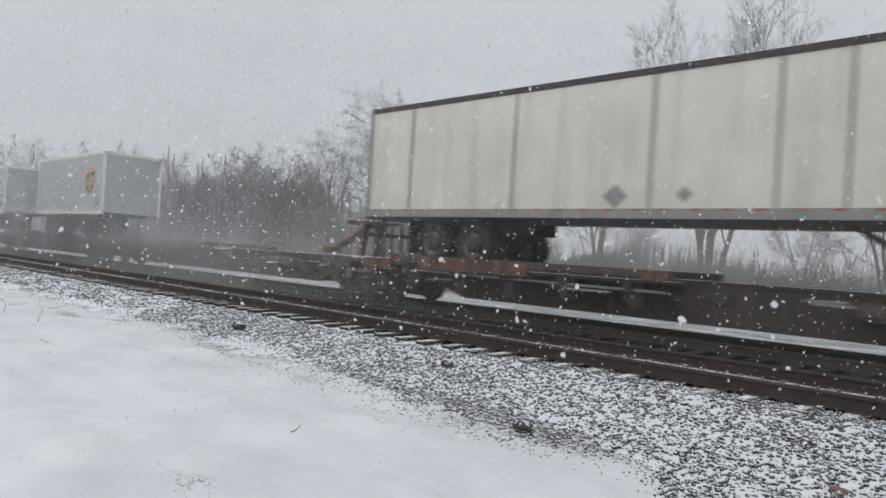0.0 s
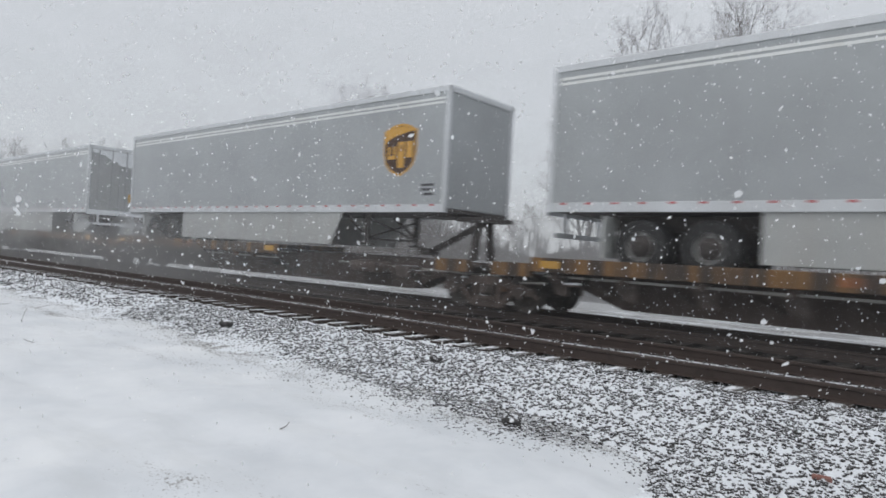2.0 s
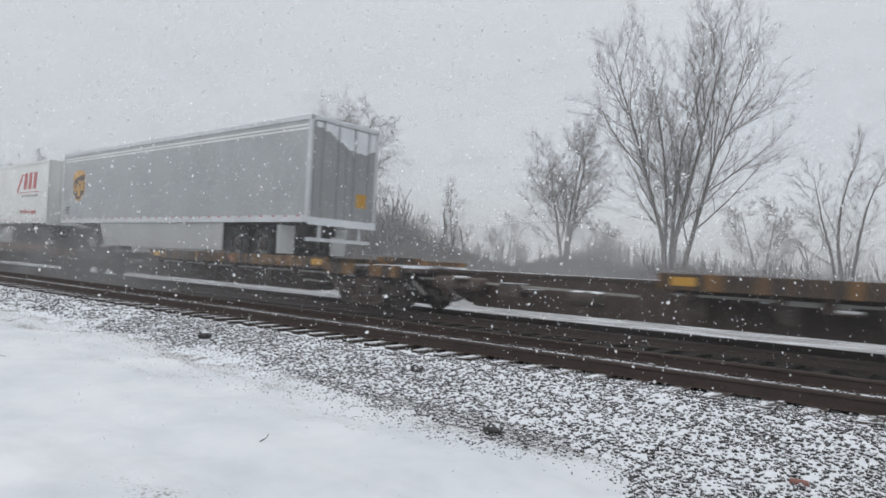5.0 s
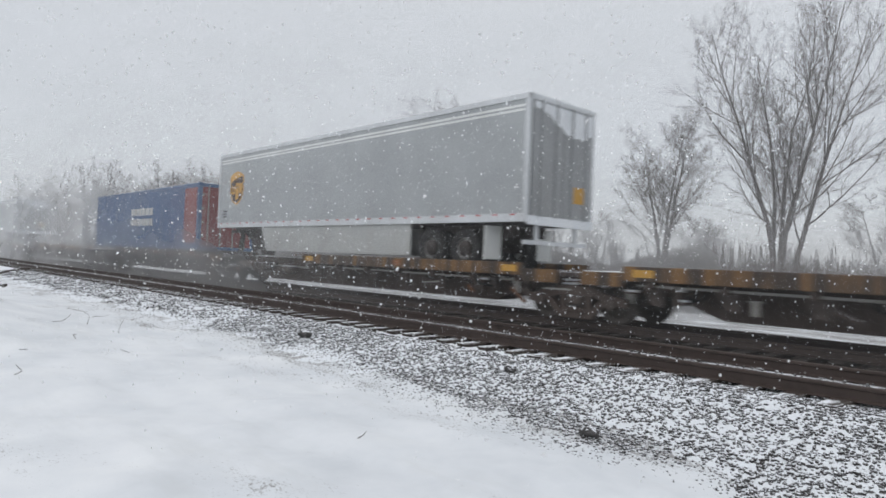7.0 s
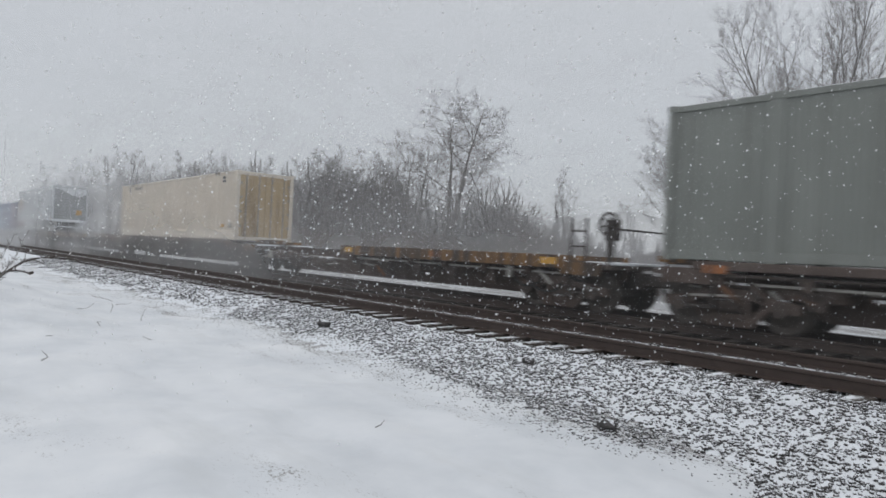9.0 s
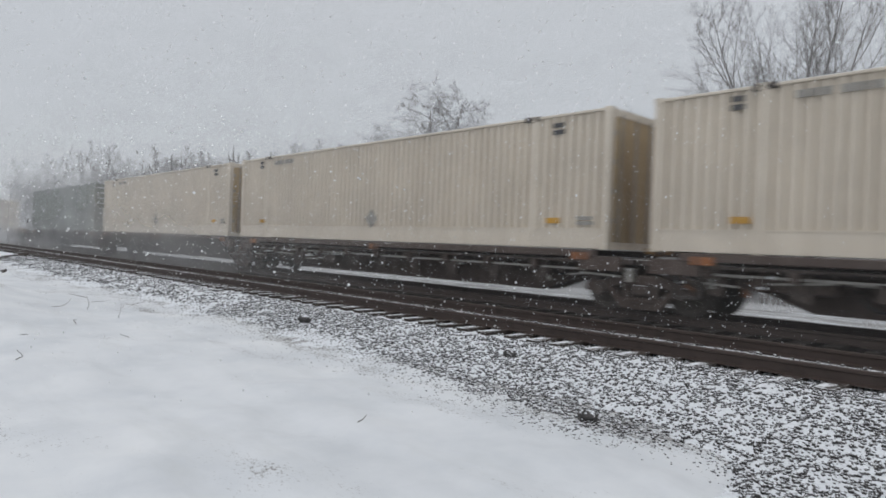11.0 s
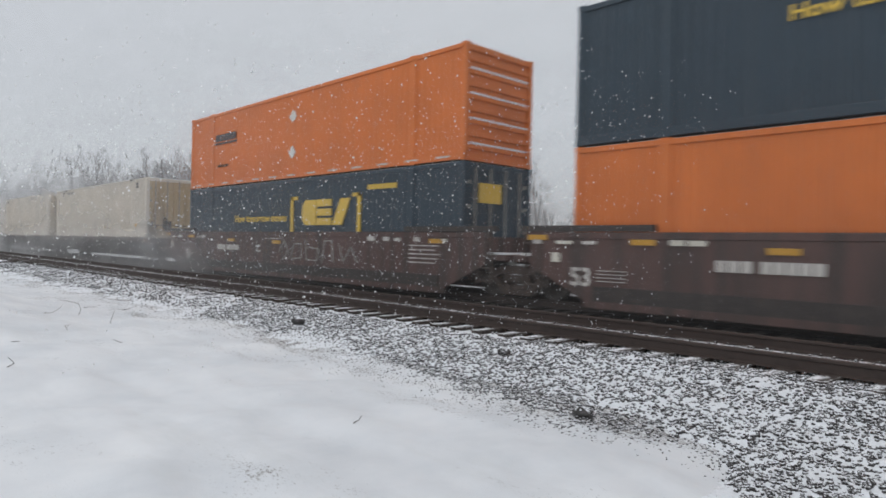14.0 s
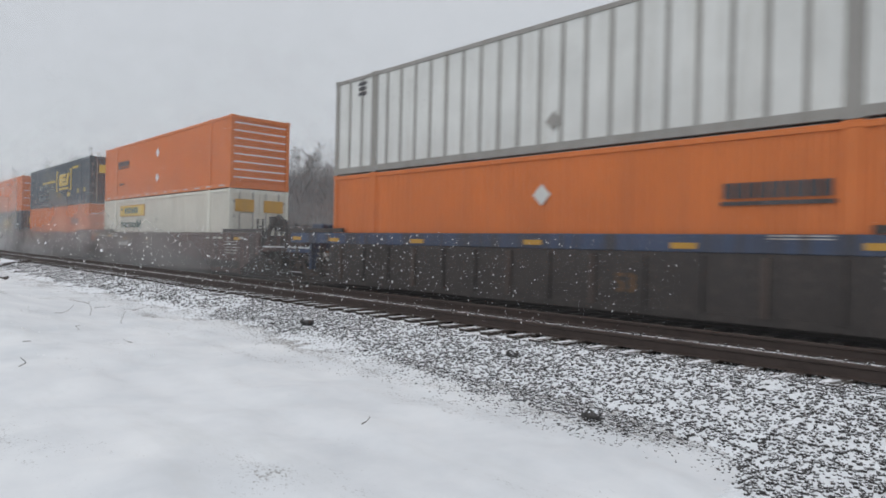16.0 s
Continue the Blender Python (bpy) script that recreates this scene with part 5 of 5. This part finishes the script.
# ---- bare trees ----
def grow(seed, height, stems=((0.0, 0.0, 1.0),), trunk=0.3, bole=0.15, angle=42, side=0.55, up=0.16, levels=3, dense=9, twig=0.006, slim=0.0075):
    """A bare tree: a list of (p, q, r0, r1). stems: lean in x, lean in y, share of the height."""
    rnd = random.Random(seed)
    segs = []

    def limb(p, d, length, r, level, free):
        n = (14, 9, 5, 3, 1)[min(level, 4)]
        kids = []
        for k in range(n):
            f = (k + 1) / n
            wob = 0.045 + 0.035 * level
            d = (d + Vector((rnd.gauss(0, wob), rnd.gauss(0, wob), rnd.gauss(0, wob * 0.6) + up * (0.35 if level else 0.12)))).normalized()
            q = p + d * (length / n)
            r1 = max(twig * 0.6, r * (1 - f) ** 0.8 + twig * 0.6) if level else max(twig, r * (1 - 0.93 * f))
            segs.append((p, q, segs[-1][3] if k else r, r1))
            if f > free and (k < n - 1 or level > 1):
                kids.append((q, d.copy(), f, r1))
            p = q
        if level >= levels:
            return
        want = max(2, int(dense * (1.0, 0.62, 0.42, 0.26)[min(level, 3)]))
        for k in range(want):
            q, dd, f, rr = kids[min(len(kids) - 1, int(len(kids) * (k + rnd.random()) / want))]
            ax = Vector((rnd.gauss(0, 1), rnd.gauss(0, 1), rnd.gauss(0, 0.5)))
            ax = (ax - dd * ax.dot(dd)).normalized()
            a = radians(angle * rnd.uniform(0.65, 1.25))
            nd = (dd * math.cos(a) + ax * math.sin(a)).normalized()
            ln = length * (side, 0.46, 0.46, 0.5)[min(level, 3)] * (1.10 - 0.62 * f) * rnd.uniform(0.7, 1.25)
            limb(q, nd, ln, max(twig, min(rr * 0.6, ln * slim)), level + 1, 0.12)

    for k, (lx, ly, share) in enumerate(stems):
        limb(Vector((lx * 0.6, ly * 0.6, -0.3)), Vector((lx, ly, 1)).normalized(), height * share, trunk * (0.6 + 0.4 * share), 0, bole)
    top = max(s[1].z for s in segs)
    k = height / top
    return [(p * k, q * k, a, b) for p, q, a, b in segs]


def tubes(name, segs, sides, material, parent=None):
    p = np.array([s[0][:] for s in segs])
    q = np.array([s[1][:] for s in segs])
    r0, r1 = np.array([s[2] for s in segs]), np.array([s[3] for s in segs])
    d = q - p
    d /= np.linalg.norm(d, axis=1)[:, None] + 1e-9
    ref = np.where(np.abs(d[:, 2:3]) > 0.9, np.array([[1.0, 0, 0]]), np.array([[0, 0, 1.0]]))
    s = np.cross(d, ref)
    s /= np.linalg.norm(s, axis=1)[:, None]
    t = np.cross(s, d)
    n = len(segs)
    ang = 2 * math.pi * np.arange(sides) / sides
    ring = s[:, None] * np.cos(ang)[None, :, None] + t[:, None] * np.sin(ang)[None, :, None]
    co = np.concatenate([p[:, None] + ring * r0[:, None, None], q[:, None] + ring * r1[:, None, None]], 1).reshape(-1, 3)
    base = (np.arange(n) * 2 * sides)[:, None]
    k = np.arange(1 if sides == 2 else sides)                  # two sides: one flat ribbon
    j = (k + 1) % sides
    quads = np.stack([base + k, base + j, base + sides + j, base + sides + k], -1).reshape(-1, 4)
    me = bpy.data.meshes.new(name)
    me.vertices.add(len(co))
    me.vertices.foreach_set("co", co.ravel())
    me.loops.add(quads.size)
    me.loops.foreach_set("vertex_index", quads.ravel())
    me.polygons.add(len(quads))
    me.polygons.foreach_set("loop_start", np.arange(0, quads.size, 4))
    me.update(calc_edges=True)
    me.materials.append(material)
    ob = new(name, me)
    if parent:
        ob.parent = parent
    return ob


def tree(label, az, dist, height, seed, turn=0, **kw):
    th = thing("tree", label, "tree", "bare trees behind the track")
    segs = grow(seed, height, **kw)
    cut = kw.get("trunk", 0.3) * 0.5
    tubes("trunk", [s for s in segs if s[2] >= cut], 8, BARK, th)
    tubes("crown", [s for s in segs if s[2] < cut], 3, BARK, th)
    a = radians(az)
    x, y = -dist * math.sin(a), dist * math.cos(a)
    th.matrix_basis = pose(x, y, snow_height(x, y) - 0.05, 0, 0, turn)
    return th


tree("tall bare tree with several steep trunks in falling snow", 19.4, 44, 20.0, 3, 0, stems=((-0.22, 0.05, 0.88), (-0.10, 0.0, 0.96), (0.04, 0.1, 0.9), (0.10, 0.0, 1.0), (0.22, 0.05, 0.93)), trunk=0.19, bole=0.20, angle=40, side=0.42, dense=17, up=0.22, levels=4, twig=0.0036)
tree("bare oval-crowned tree on a single trunk in falling snow", 28.3, 45, 12.6, 8, 0, stems=((0.0, 0.0, 1.0), (-0.10, 0.1, 0.92), (0.11, -0.1, 0.92)), trunk=0.17, bole=0.28, angle=48, side=0.46, dense=18, up=0.18, levels=4, twig=0.0036)
tree("slim bare tree fading into falling snow", 7.1, 50, 12.4, 12, 0, stems=((0.0, 0.0, 1.0), (0.2, 0.1, 0.85), (-0.22, 0.0, 0.8)), trunk=0.15, bole=0.2, dense=13, angle=44, side=0.36, levels=3)
tree("small bare tree fading into falling snow", 38.0, 62, 10.2, 15, 0, stems=((0.05, 0.0, 1.0), (-0.16, 0.1, 0.85)), trunk=0.15, bole=0.25, dense=13, angle=52, side=0.42, levels=3)
tree("old bare spreading tree with forked trunk", 48.5, 56, 16.3, 21, 0, stems=((0.16, 0.05, 1.0), (-0.05, 0.0, 0.97)), trunk=0.32, bole=0.36, angle=62, side=0.50, dense=17, up=0.10, levels=4, twig=0.0062)
tree("leaning bare tree beside an old forked tree", 50.9, 58, 13.3, 27, 0, stems=((-0.30, 0.0, 1.0), (-0.08, 0.1, 0.85)), trunk=0.26, bole=0.36, angle=58, side=0.50, dense=15, up=0.08, levels=4, twig=0.0062)
for k, (az, d, h) in enumerate(((44.2, 57, 7.0), (55.2, 64, 11.2), (57.3, 66, 11.8), (59.0, 66, 11.2), (61.0, 70, 10.6), (63.5, 76, 11.2), (66.0, 84, 11.6), (2.0, 52, 11.0), (-3, 54, 13), (12.5, 66, 9.5), (33, 75, 8.0), (25, 70, 7.5), (41, 72, 7.0), (53.4, 62, 9.5), (47.0, 66, 8.0))):
    tree("bare tree in the hazy wood edge", az, d, h, 40 + k, k * 50, stems=((0.1, 0.0, 1.0), (-0.15, 0.1, 0.9), (0.0, -0.2, 0.8)) if k % 2 else ((0.0, 0.05, 1.0), (0.2, 0.1, 0.85)), trunk=0.18, bole=0.3, angle=54, dense=15, side=0.48, levels=3, twig=0.011)

# far woods and brush, greyed by the snowfall
rb = random.Random(9)
far_segs = []
protos = [grow(70 + k, 10.5, stems=((0.10, 0.0, 1.0), (-0.16, 0.1, 0.92), (0.05, -0.2, 0.9)), trunk=0.18, bole=0.3, levels=3, dense=10, angle=56, side=0.42, twig=0.016) for k in range(6)]
for _ in range(190):
    az, d = radians(rb.uniform(52, 80)), rb.uniform(78, 140)
    x, y, s, c = -d * math.sin(az), d * math.cos(az), rb.uniform(0.85, 1.25), rb.uniform(0, 6.28)
    if y < 22:
        continue
    m = Matrix.Translation((x, y, -0.2)) @ Matrix.Rotation(c, 4, "Z") @ Matrix.Scale(s, 4)
    far_segs += [(m @ p, m @ q, a * s, b * s) for p, q, a, b in rb.choice(protos)]
tagged(tubes("far_woods", far_segs, 2, BARK), "distant bare winter woods fading into falling snow", "woods", kind="stuff")
brush_segs = []
bproto = [grow(90 + k, 3.4, stems=tuple((random.Random(k * 9 + i).uniform(-0.5, 0.5), random.Random(k * 7 + i).uniform(-0.5, 0.5), 0.6 + 0.1 * i) for i in range(4)), trunk=0.05, bole=0.1, levels=1, dense=9, angle=32, twig=0.018) for k in range(5)]
for n_b in range(330):
    az, d = (radians(rb.uniform(-14, 66)), rb.uniform(48, 88)) if n_b % 2 else (radians(rb.uniform(40, 68)), rb.uniform(52, 80))
    x, y, s, c = -d * math.sin(az), d * math.cos(az), rb.uniform(0.8, 1.75) * (1 if n_b % 2 else 1.5), rb.uniform(0, 6.28)
    m = Matrix.Translation((x, y, -0.2)) @ Matrix.Rotation(c, 4, "Z") @ Matrix.Scale(s, 4)
    brush_segs += [(m @ p, m @ q, a * s, b * s) for p, q, a, b in rb.choice(bproto)]
tagged(tubes("brush", brush_segs, 2, BARK), "thicket of bare brush along the field edge", "brush", kind="stuff")


# dead weeds and grass between the tracks and the trees
rw = np.random.RandomState(21)
nw = 80000
wy = 21.0 + 38 * rw.uniform(0, 1, nw) ** 1.4
wx = rw.uniform(-95, 22, nw)
wh = rw.uniform(0.5, 2.2, nw) * (0.75 + 0.5 * np.sin(wx * 0.31 + wy * 0.2) ** 2)
weed_segs = [((x, y, -0.25), (x + lx, y + ly, h - 0.1), 0.014 + 0.0004 * y, 0.006 + 0.0003 * y) for x, y, h, lx, ly in zip(wx, wy, wh, rw.normal(0, 0.18, nw), rw.normal(0, 0.18, nw))]
tagged(tubes("dead_weeds", weed_segs, 2, WEED), "dead grey-brown weeds standing out of the snowy field", "weeds", kind="stuff")


# ---- small things on the snow ----
def rock(x, y, r, label):
    bm = bmesh.new()
    bmesh.ops.create_icosphere(bm, subdivisions=3, radius=r)
    for v in bm.verts:
        k = 1 + 0.35 * noise.noise(v.co / r * 1.1 + Vector((x, y, 0))) + 0.12 * noise.noise(v.co / r * 3)
        v.co = Vector((v.co.x * k * 1.15, v.co.y * k * 0.9, v.co.z * k * 0.72))
    me = bpy.data.meshes.new("rock")
    bm.to_mesh(me)
    bm.free()
    me.materials.append(STONE)
    ob = tagged(new("rock", me), label, "rock")
    ob.matrix_basis = pose(x, y, max(snow_height(x, y), bed_height(x, y)) + r * 0.45)
    return ob


rock(-3.54, 5.33, 0.085, "dark stone with a snow cap lying on the snow")
rock(-10.6, 6.5, 0.12, "dark clump of stone at the ballast edge")
rock(-5.9, 6.9, 0.09, "dark stone lying on the ballast shoulder")


def sweep(name, pts, radii, material, sides=6):
    """One closed, tapered tube along the points."""
    bm = bmesh.new()
    rings = []
    for k, (p, r) in enumerate(zip(pts, radii)):
        d = (pts[min(k + 1, len(pts) - 1)] - pts[max(k - 1, 0)]).normalized()
        a = d.cross(Vector((0, 0, 1)) if abs(d.z) < 0.9 else Vector((1, 0, 0))).normalized()
        b = a.cross(d)
        rings.append([bm.verts.new(p + a * r * math.cos(2 * math.pi * i / sides) + b * r * math.sin(2 * math.pi * i / sides)) for i in range(sides)])
    for u, v in zip(rings, rings[1:]):
        for i in range(sides):
            bm.faces.new((u[i], u[(i + 1) % sides], v[(i + 1) % sides], v[i]))
    bm.faces.new(rings[0])
    bm.faces.new(rings[-1])
    bmesh.ops.recalc_face_normals(bm, faces=list(bm.faces))
    return finish(name, bm, material, None, "", True)


def twig(x, y, length, seed, label, tall=0.5, thick=0.006):
    rnd = random.Random(seed)
    p, d = Vector((0, 0, -0.01)), Vector((rnd.uniform(-1, 1), rnd.uniform(-1, 1), tall * rnd.uniform(0.4, 1.4))).normalized()
    pts = [p]
    for _ in range(5):
        pts.append(pts[-1] + d * length / 5)
        d = (d + Vector((rnd.gauss(0, 0.3), rnd.gauss(0, 0.3), rnd.gauss(0, 0.15)))).normalized()
    ob = tagged(sweep("twig", pts, [thick * (1 - 0.13 * k) for k in range(6)], TWIG), label, "twig", "twigs in the snow")
    ob.matrix_basis = pose(x, y, max(snow_height(x, y), bed_height(x, y)))
    return ob


for k, (x, y, l) in enumerate(((-4.7, 3.45, 0.16), (-5.75, 6.3, 0.32), (-14.6, 3.2, 0.6), (-12.4, 3.1, 0.5), (-11.2, 2.2, 0.45), (-9.1, 1.63, 0.35), (-16.2, 4.3, 0.6),
                               (-10.8, 3.5, 0.25), (-15.5, 4.9, 0.6), (-17.5, 4.6, 0.6), (-13.4, 4.1, 0.4), (-14.8, 3.9, 0.5))):
    twig(x, y, l * 0.75, k, "thin dry twig poking out of the snow", 1.0 if k == 0 else 0.25)


def dead_branch(root, tip, seed):
    rnd = random.Random(seed)
    p, q = Vector(root), Vector(tip)
    pts = [p.lerp(q, k / 6) + Vector((0, 0, 0.16 * math.sin(k / 6 * 3.1))) for k in range(7)]
    segs = [(pts[k] - p, pts[k + 1] - p, 0.030 - 0.002 * k, 0.028 - 0.002 * k) for k in range(6)]
    segs.append((pts[6] - p, pts[6] - p + Vector((0.05, 0.06, 0.03)), 0.04, 0.03))
    for k in (1, 2, 3, 4, 5):
        d = Vector((rnd.uniform(-0.3, 0.3), rnd.uniform(-0.2, 0.4), rnd.uniform(-0.25, 0.3)))
        segs.append((pts[k] - p, pts[k] - p + d * 0.7, 0.012, 0.006))
    ob = tagged(tubes("dead_branch", segs, 6, TWIG), "bare dead branch leaning out of the snow bank", "branch")
    ob.location = p
    return ob


dead_branch((-17.85, 2.25, 0.22), (-17.7, 3.3, 0.76), 5)
dead_branch((-17.2, 2.0, 0.2), (-16.9, 2.75, 0.42), 6)
shrub = thing("shrub", "leafless dry shrub growing from the snow bank", "shrub")
tubes("branchwork", grow(33, 2.0, stems=((0.2, 0.3, 1.0), (-0.3, 0.4, 0.8), (0.3, -0.2, 0.9), (0.1, 0.5, 0.8), (-0.1, -0.4, 0.7)), trunk=0.018, bole=0.1, levels=2, dense=6, angle=42, twig=0.004), 4, BARK, shrub)
shrub.matrix_basis = pose(-15.3, 1.35, snow_height(-15.3, 1.35) - 0.05)
brick = tagged(finish("brick_shard", boxes((-0.07, 0.07, -0.03, 0.03, -0.02, 0.02), bevel=0.01), painted("red_brick", (0.24, 0.11, 0.09), (0.3, 0.25, 0.22), 0.5, 0.9, False)), "broken red brick shard lying on the ballast", "brick")
brick.matrix_basis = pose(-1.0, 5.95, bed_height(-1.0, 5.95) + 0.005, 8, 4, 25)


# ---- falling snow ----
def flakes(name, n, place, size, label, seed):
    rnd = np.random.RandomState(seed)
    c = place(rnd, n)
    s = size(c, rnd)
    a, b = rnd.normal(size=(len(c), 3)), rnd.normal(size=(len(c), 3))
    a /= np.linalg.norm(a, axis=1)[:, None]
    b -= a * (a * b).sum(1)[:, None]
    b /= np.linalg.norm(b, axis=1)[:, None]
    ring = []                                                       # each flake an uneven six-cornered scrap
    for k in range(6):
        t = k * math.pi / 3
        ring.append(c + (a * math.cos(t) + b * math.sin(t)) * (s * rnd.uniform(0.5, 1.0, len(c)))[:, None])
    co = np.stack(ring, 1).reshape(-1, 3)
    me = bpy.data.meshes.new(name)
    me.vertices.add(len(co))
    me.vertices.foreach_set("co", co.ravel())
    me.loops.add(len(co))
    me.loops.foreach_set("vertex_index", np.arange(len(co)))
    me.polygons.add(len(c))
    me.polygons.foreach_set("loop_start", np.arange(0, len(co), 6))
    me.update(calc_edges=True)
    me.materials.append(FLAKE)
    return tagged(new(name, me), label, "snowfall", kind="stuff")


def flake_material(name):
    """Lit and lit through."""
    m, nt, _ = mat_base(name, 0.9)
    fb = nt.nodes.new("ShaderNodeBsdfDiffuse")
    tl = nt.nodes.new("ShaderNodeBsdfTranslucent")
    for nd in (fb, tl):
        nd.inputs["Color"].default_value = (0.86, 0.87, 0.88, 1)
    mix = nt.nodes.new("ShaderNodeMixShader")
    nt.links.new(fb.outputs["BSDF"], mix.inputs[1])
    nt.links.new(tl.outputs["BSDF"], mix.inputs[2])
    nt.links.new(mix.outputs["Shader"], nt.nodes["Material Output"].inputs["Surface"])
    return m


FLAKE = flake_material("snowflake")


def sector(r0, r1, top, az0=-8, az1=88):
    """Places in a wedge of air up to the height top."""
    def place(rnd, n):
        r = np.sqrt(rnd.uniform(r0 * r0, r1 * r1, n))
        az = np.radians(rnd.uniform(az0, az1, n))
        z = rnd.uniform(-0.2, top, n)
        return np.stack([-r * np.sin(az), r * np.cos(az), z], 1)
    return place


def veil_material(name, low, high, knee, top, far):
    """Snow haze put into a sheet's cover, mostly clear: its cover near the ground, its cover above the knee, and the
    height at which it ends.
    far: rows of (x, factor), the haze raised down the line for the longer way through the air."""
    m, nt, _ = mat_base(name, 0.9)
    fb, tl = nt.nodes.new("ShaderNodeBsdfDiffuse"), nt.nodes.new("ShaderNodeBsdfTranslucent")
    for nd in (fb, tl):
        nd.inputs["Color"].default_value = (0.93, 0.94, 0.955, 1)
    lit, out, tr = nt.nodes.new("ShaderNodeMixShader"), nt.nodes.new("ShaderNodeMixShader"), nt.nodes.new("ShaderNodeBsdfTransparent")
    lit.inputs[0].default_value = 0.5
    nt.links.new(fb.outputs["BSDF"], lit.inputs[1])
    nt.links.new(tl.outputs["BSDF"], lit.inputs[2])
    co, sep = nt.nodes.new("ShaderNodeTexCoord"), nt.nodes.new("ShaderNodeSeparateXYZ")
    nt.links.new(co.outputs["Object"], sep.inputs["Vector"])

    def times(a, b):
        k = nt.nodes.new("ShaderNodeMath")
        k.operation = "MULTIPLY"
        nt.links.new(a, k.inputs[0])
        nt.links.new(b, k.inputs[1])
        return k.outputs["Value"]

    up = nt.nodes.new("ShaderNodeMapRange")
    up.inputs["From Min"].default_value, up.inputs["From Max"].default_value = -0.5, top
    nt.links.new(sep.outputs["Z"], up.inputs["Value"])
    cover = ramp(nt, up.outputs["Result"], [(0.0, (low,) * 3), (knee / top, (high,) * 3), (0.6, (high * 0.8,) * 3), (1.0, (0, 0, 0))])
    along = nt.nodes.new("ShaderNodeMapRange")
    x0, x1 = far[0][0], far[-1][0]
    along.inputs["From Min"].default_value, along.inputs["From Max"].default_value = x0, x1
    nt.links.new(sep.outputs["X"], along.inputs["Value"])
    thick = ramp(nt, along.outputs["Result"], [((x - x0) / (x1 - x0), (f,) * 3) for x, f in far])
    wisps = tex_noise(nt, 0.16, 4, 0.55, (0.7, 1.0, 1.5))
    uneven = nt.nodes.new("ShaderNodeMapRange")
    uneven.inputs["From Min"].default_value, uneven.inputs["From Max"].default_value = 0.3, 0.7
    uneven.inputs["To Min"].default_value, uneven.inputs["To Max"].default_value = 0.55, 1.4
    nt.links.new(wisps.outputs["Fac"], uneven.inputs["Value"])
    nt.links.new(times(times(cover.outputs["Color"], thick.outputs["Color"]), uneven.outputs["Result"]), out.inputs[0])
    nt.links.new(tr.outputs["BSDF"], out.inputs[1])
    nt.links.new(lit.outputs["Shader"], out.inputs[2])
    nt.links.new(out.outputs["Shader"], nt.nodes["Material Output"].inputs["Surface"])
    return m


def veil(name, way, top, material, label):
    """A waving sheet added to carry the haze of blown powder, along a way of (x, y) places."""
    me = bpy.data.meshes.new(name)
    zs = np.linspace(-0.5, top, 14)
    co = [(x + 0.5 * math.sin(z * 0.5 + x * 0.1), y + 0.3 * math.sin(x * 0.23 + z * 0.3) * (1 if abs(y) > 12 else 0.3), z) for x, y in way for z in zs]
    n = len(zs)
    me.from_pydata(co, [], [(i * n + k, (i + 1) * n + k, (i + 1) * n + k + 1, i * n + k + 1) for i in range(len(way) - 1) for k in range(n - 1)])
    me.polygons.foreach_set("use_smooth", [True] * len(me.polygons))
    me.materials.append(material)
    return tagged(new(name, me), label, "snowfall", kind="stuff")


DRIFT = []                                     # (snowfall, metres a second along x, y and z)
# three added sheets whose cover imitates haze, denser where the view is longer
FIELD_VEIL = veil_material("field_haze", 0.34, 0.12, 5.0, 22, [(-110, 1.9), (-50, 1.1), (-12, 1.0), (20, 1.15)])
WOOD_VEIL = veil_material("wood_haze", 0.46, 0.17, 8.0, 34, [(-75, 1.15), (-40, 0.9), (0, 1.0)])
TRAIN_VEIL = veil_material("train_haze", 0.20, 0.08, 3.2, 9.5, [(-95, 4.5), (-60, 3.6), (-30, 2.5), (-14, 1.15), (-6, 0.30), (20, 0.18)])
haze_a = veil("snowfall", [(x, 19.0 + 1.2 * math.sin(x * 0.11)) for x in np.linspace(-330, 70, 120)], 22, FIELD_VEIL, "added sheet of painted haze for fine snow over the field")
haze_b = veil("snowfall", [(-62 * math.sin(radians(a)), 62 * math.cos(radians(a))) for a in np.linspace(-30, 112, 90)], 34, WOOD_VEIL, "added sheet of painted haze for snow before far woods")
blown = veil("snowfall", [(x, 10.72) for x in np.linspace(-330, 60, 130)], 9.5, TRAIN_VEIL, "added sheet of painted haze for powder along the train")
near_a = flakes("snowfall", 40000, sector(2.2, 12, 24), lambda c, r: 0.004 + 0.017 * r.uniform(0, 1, len(c)) ** 1.5, "large snowflakes falling close by", 4)
mid_a = flakes("snowfall", 14000, sector(12, 26, 9), lambda c, r: r.uniform(0.006, 0.014, len(c)), "snowflakes falling round the train", 5)
DRIFT += [(haze_a, -0.4, 0.0, 0.0), (haze_b, -0.3, 0.0, 0.0), (blown, -0.5, 0.0, 0.0), (near_a, -0.4, 0.1, -1.4), (mid_a, -0.6, 0.1, -0.25)]


# ---- motion ----
# seconds and the way, in metres, that the train has run
RUN = [(0.0, 0.9), (0.3, 8.73), (0.6, 16.56), (0.7, 18.27), (1.0, 26.1), (2.0, 52.2), (4.0, 104.4), (8.0, 208.8), (12.0, 313.2), (16.0, 417.6)]


def motions():
    for ob, u in MOVING:
        walk(ob, [(t, pose(u - s, FAR_Y, 0)) for t, s in RUN])
    for ob, vx, vy, vz in DRIFT:
        walk(ob, [(t, pose(vx * t, vy * t, vz * t)) for t in (0, 4, 8, 12, 16)])


motions()
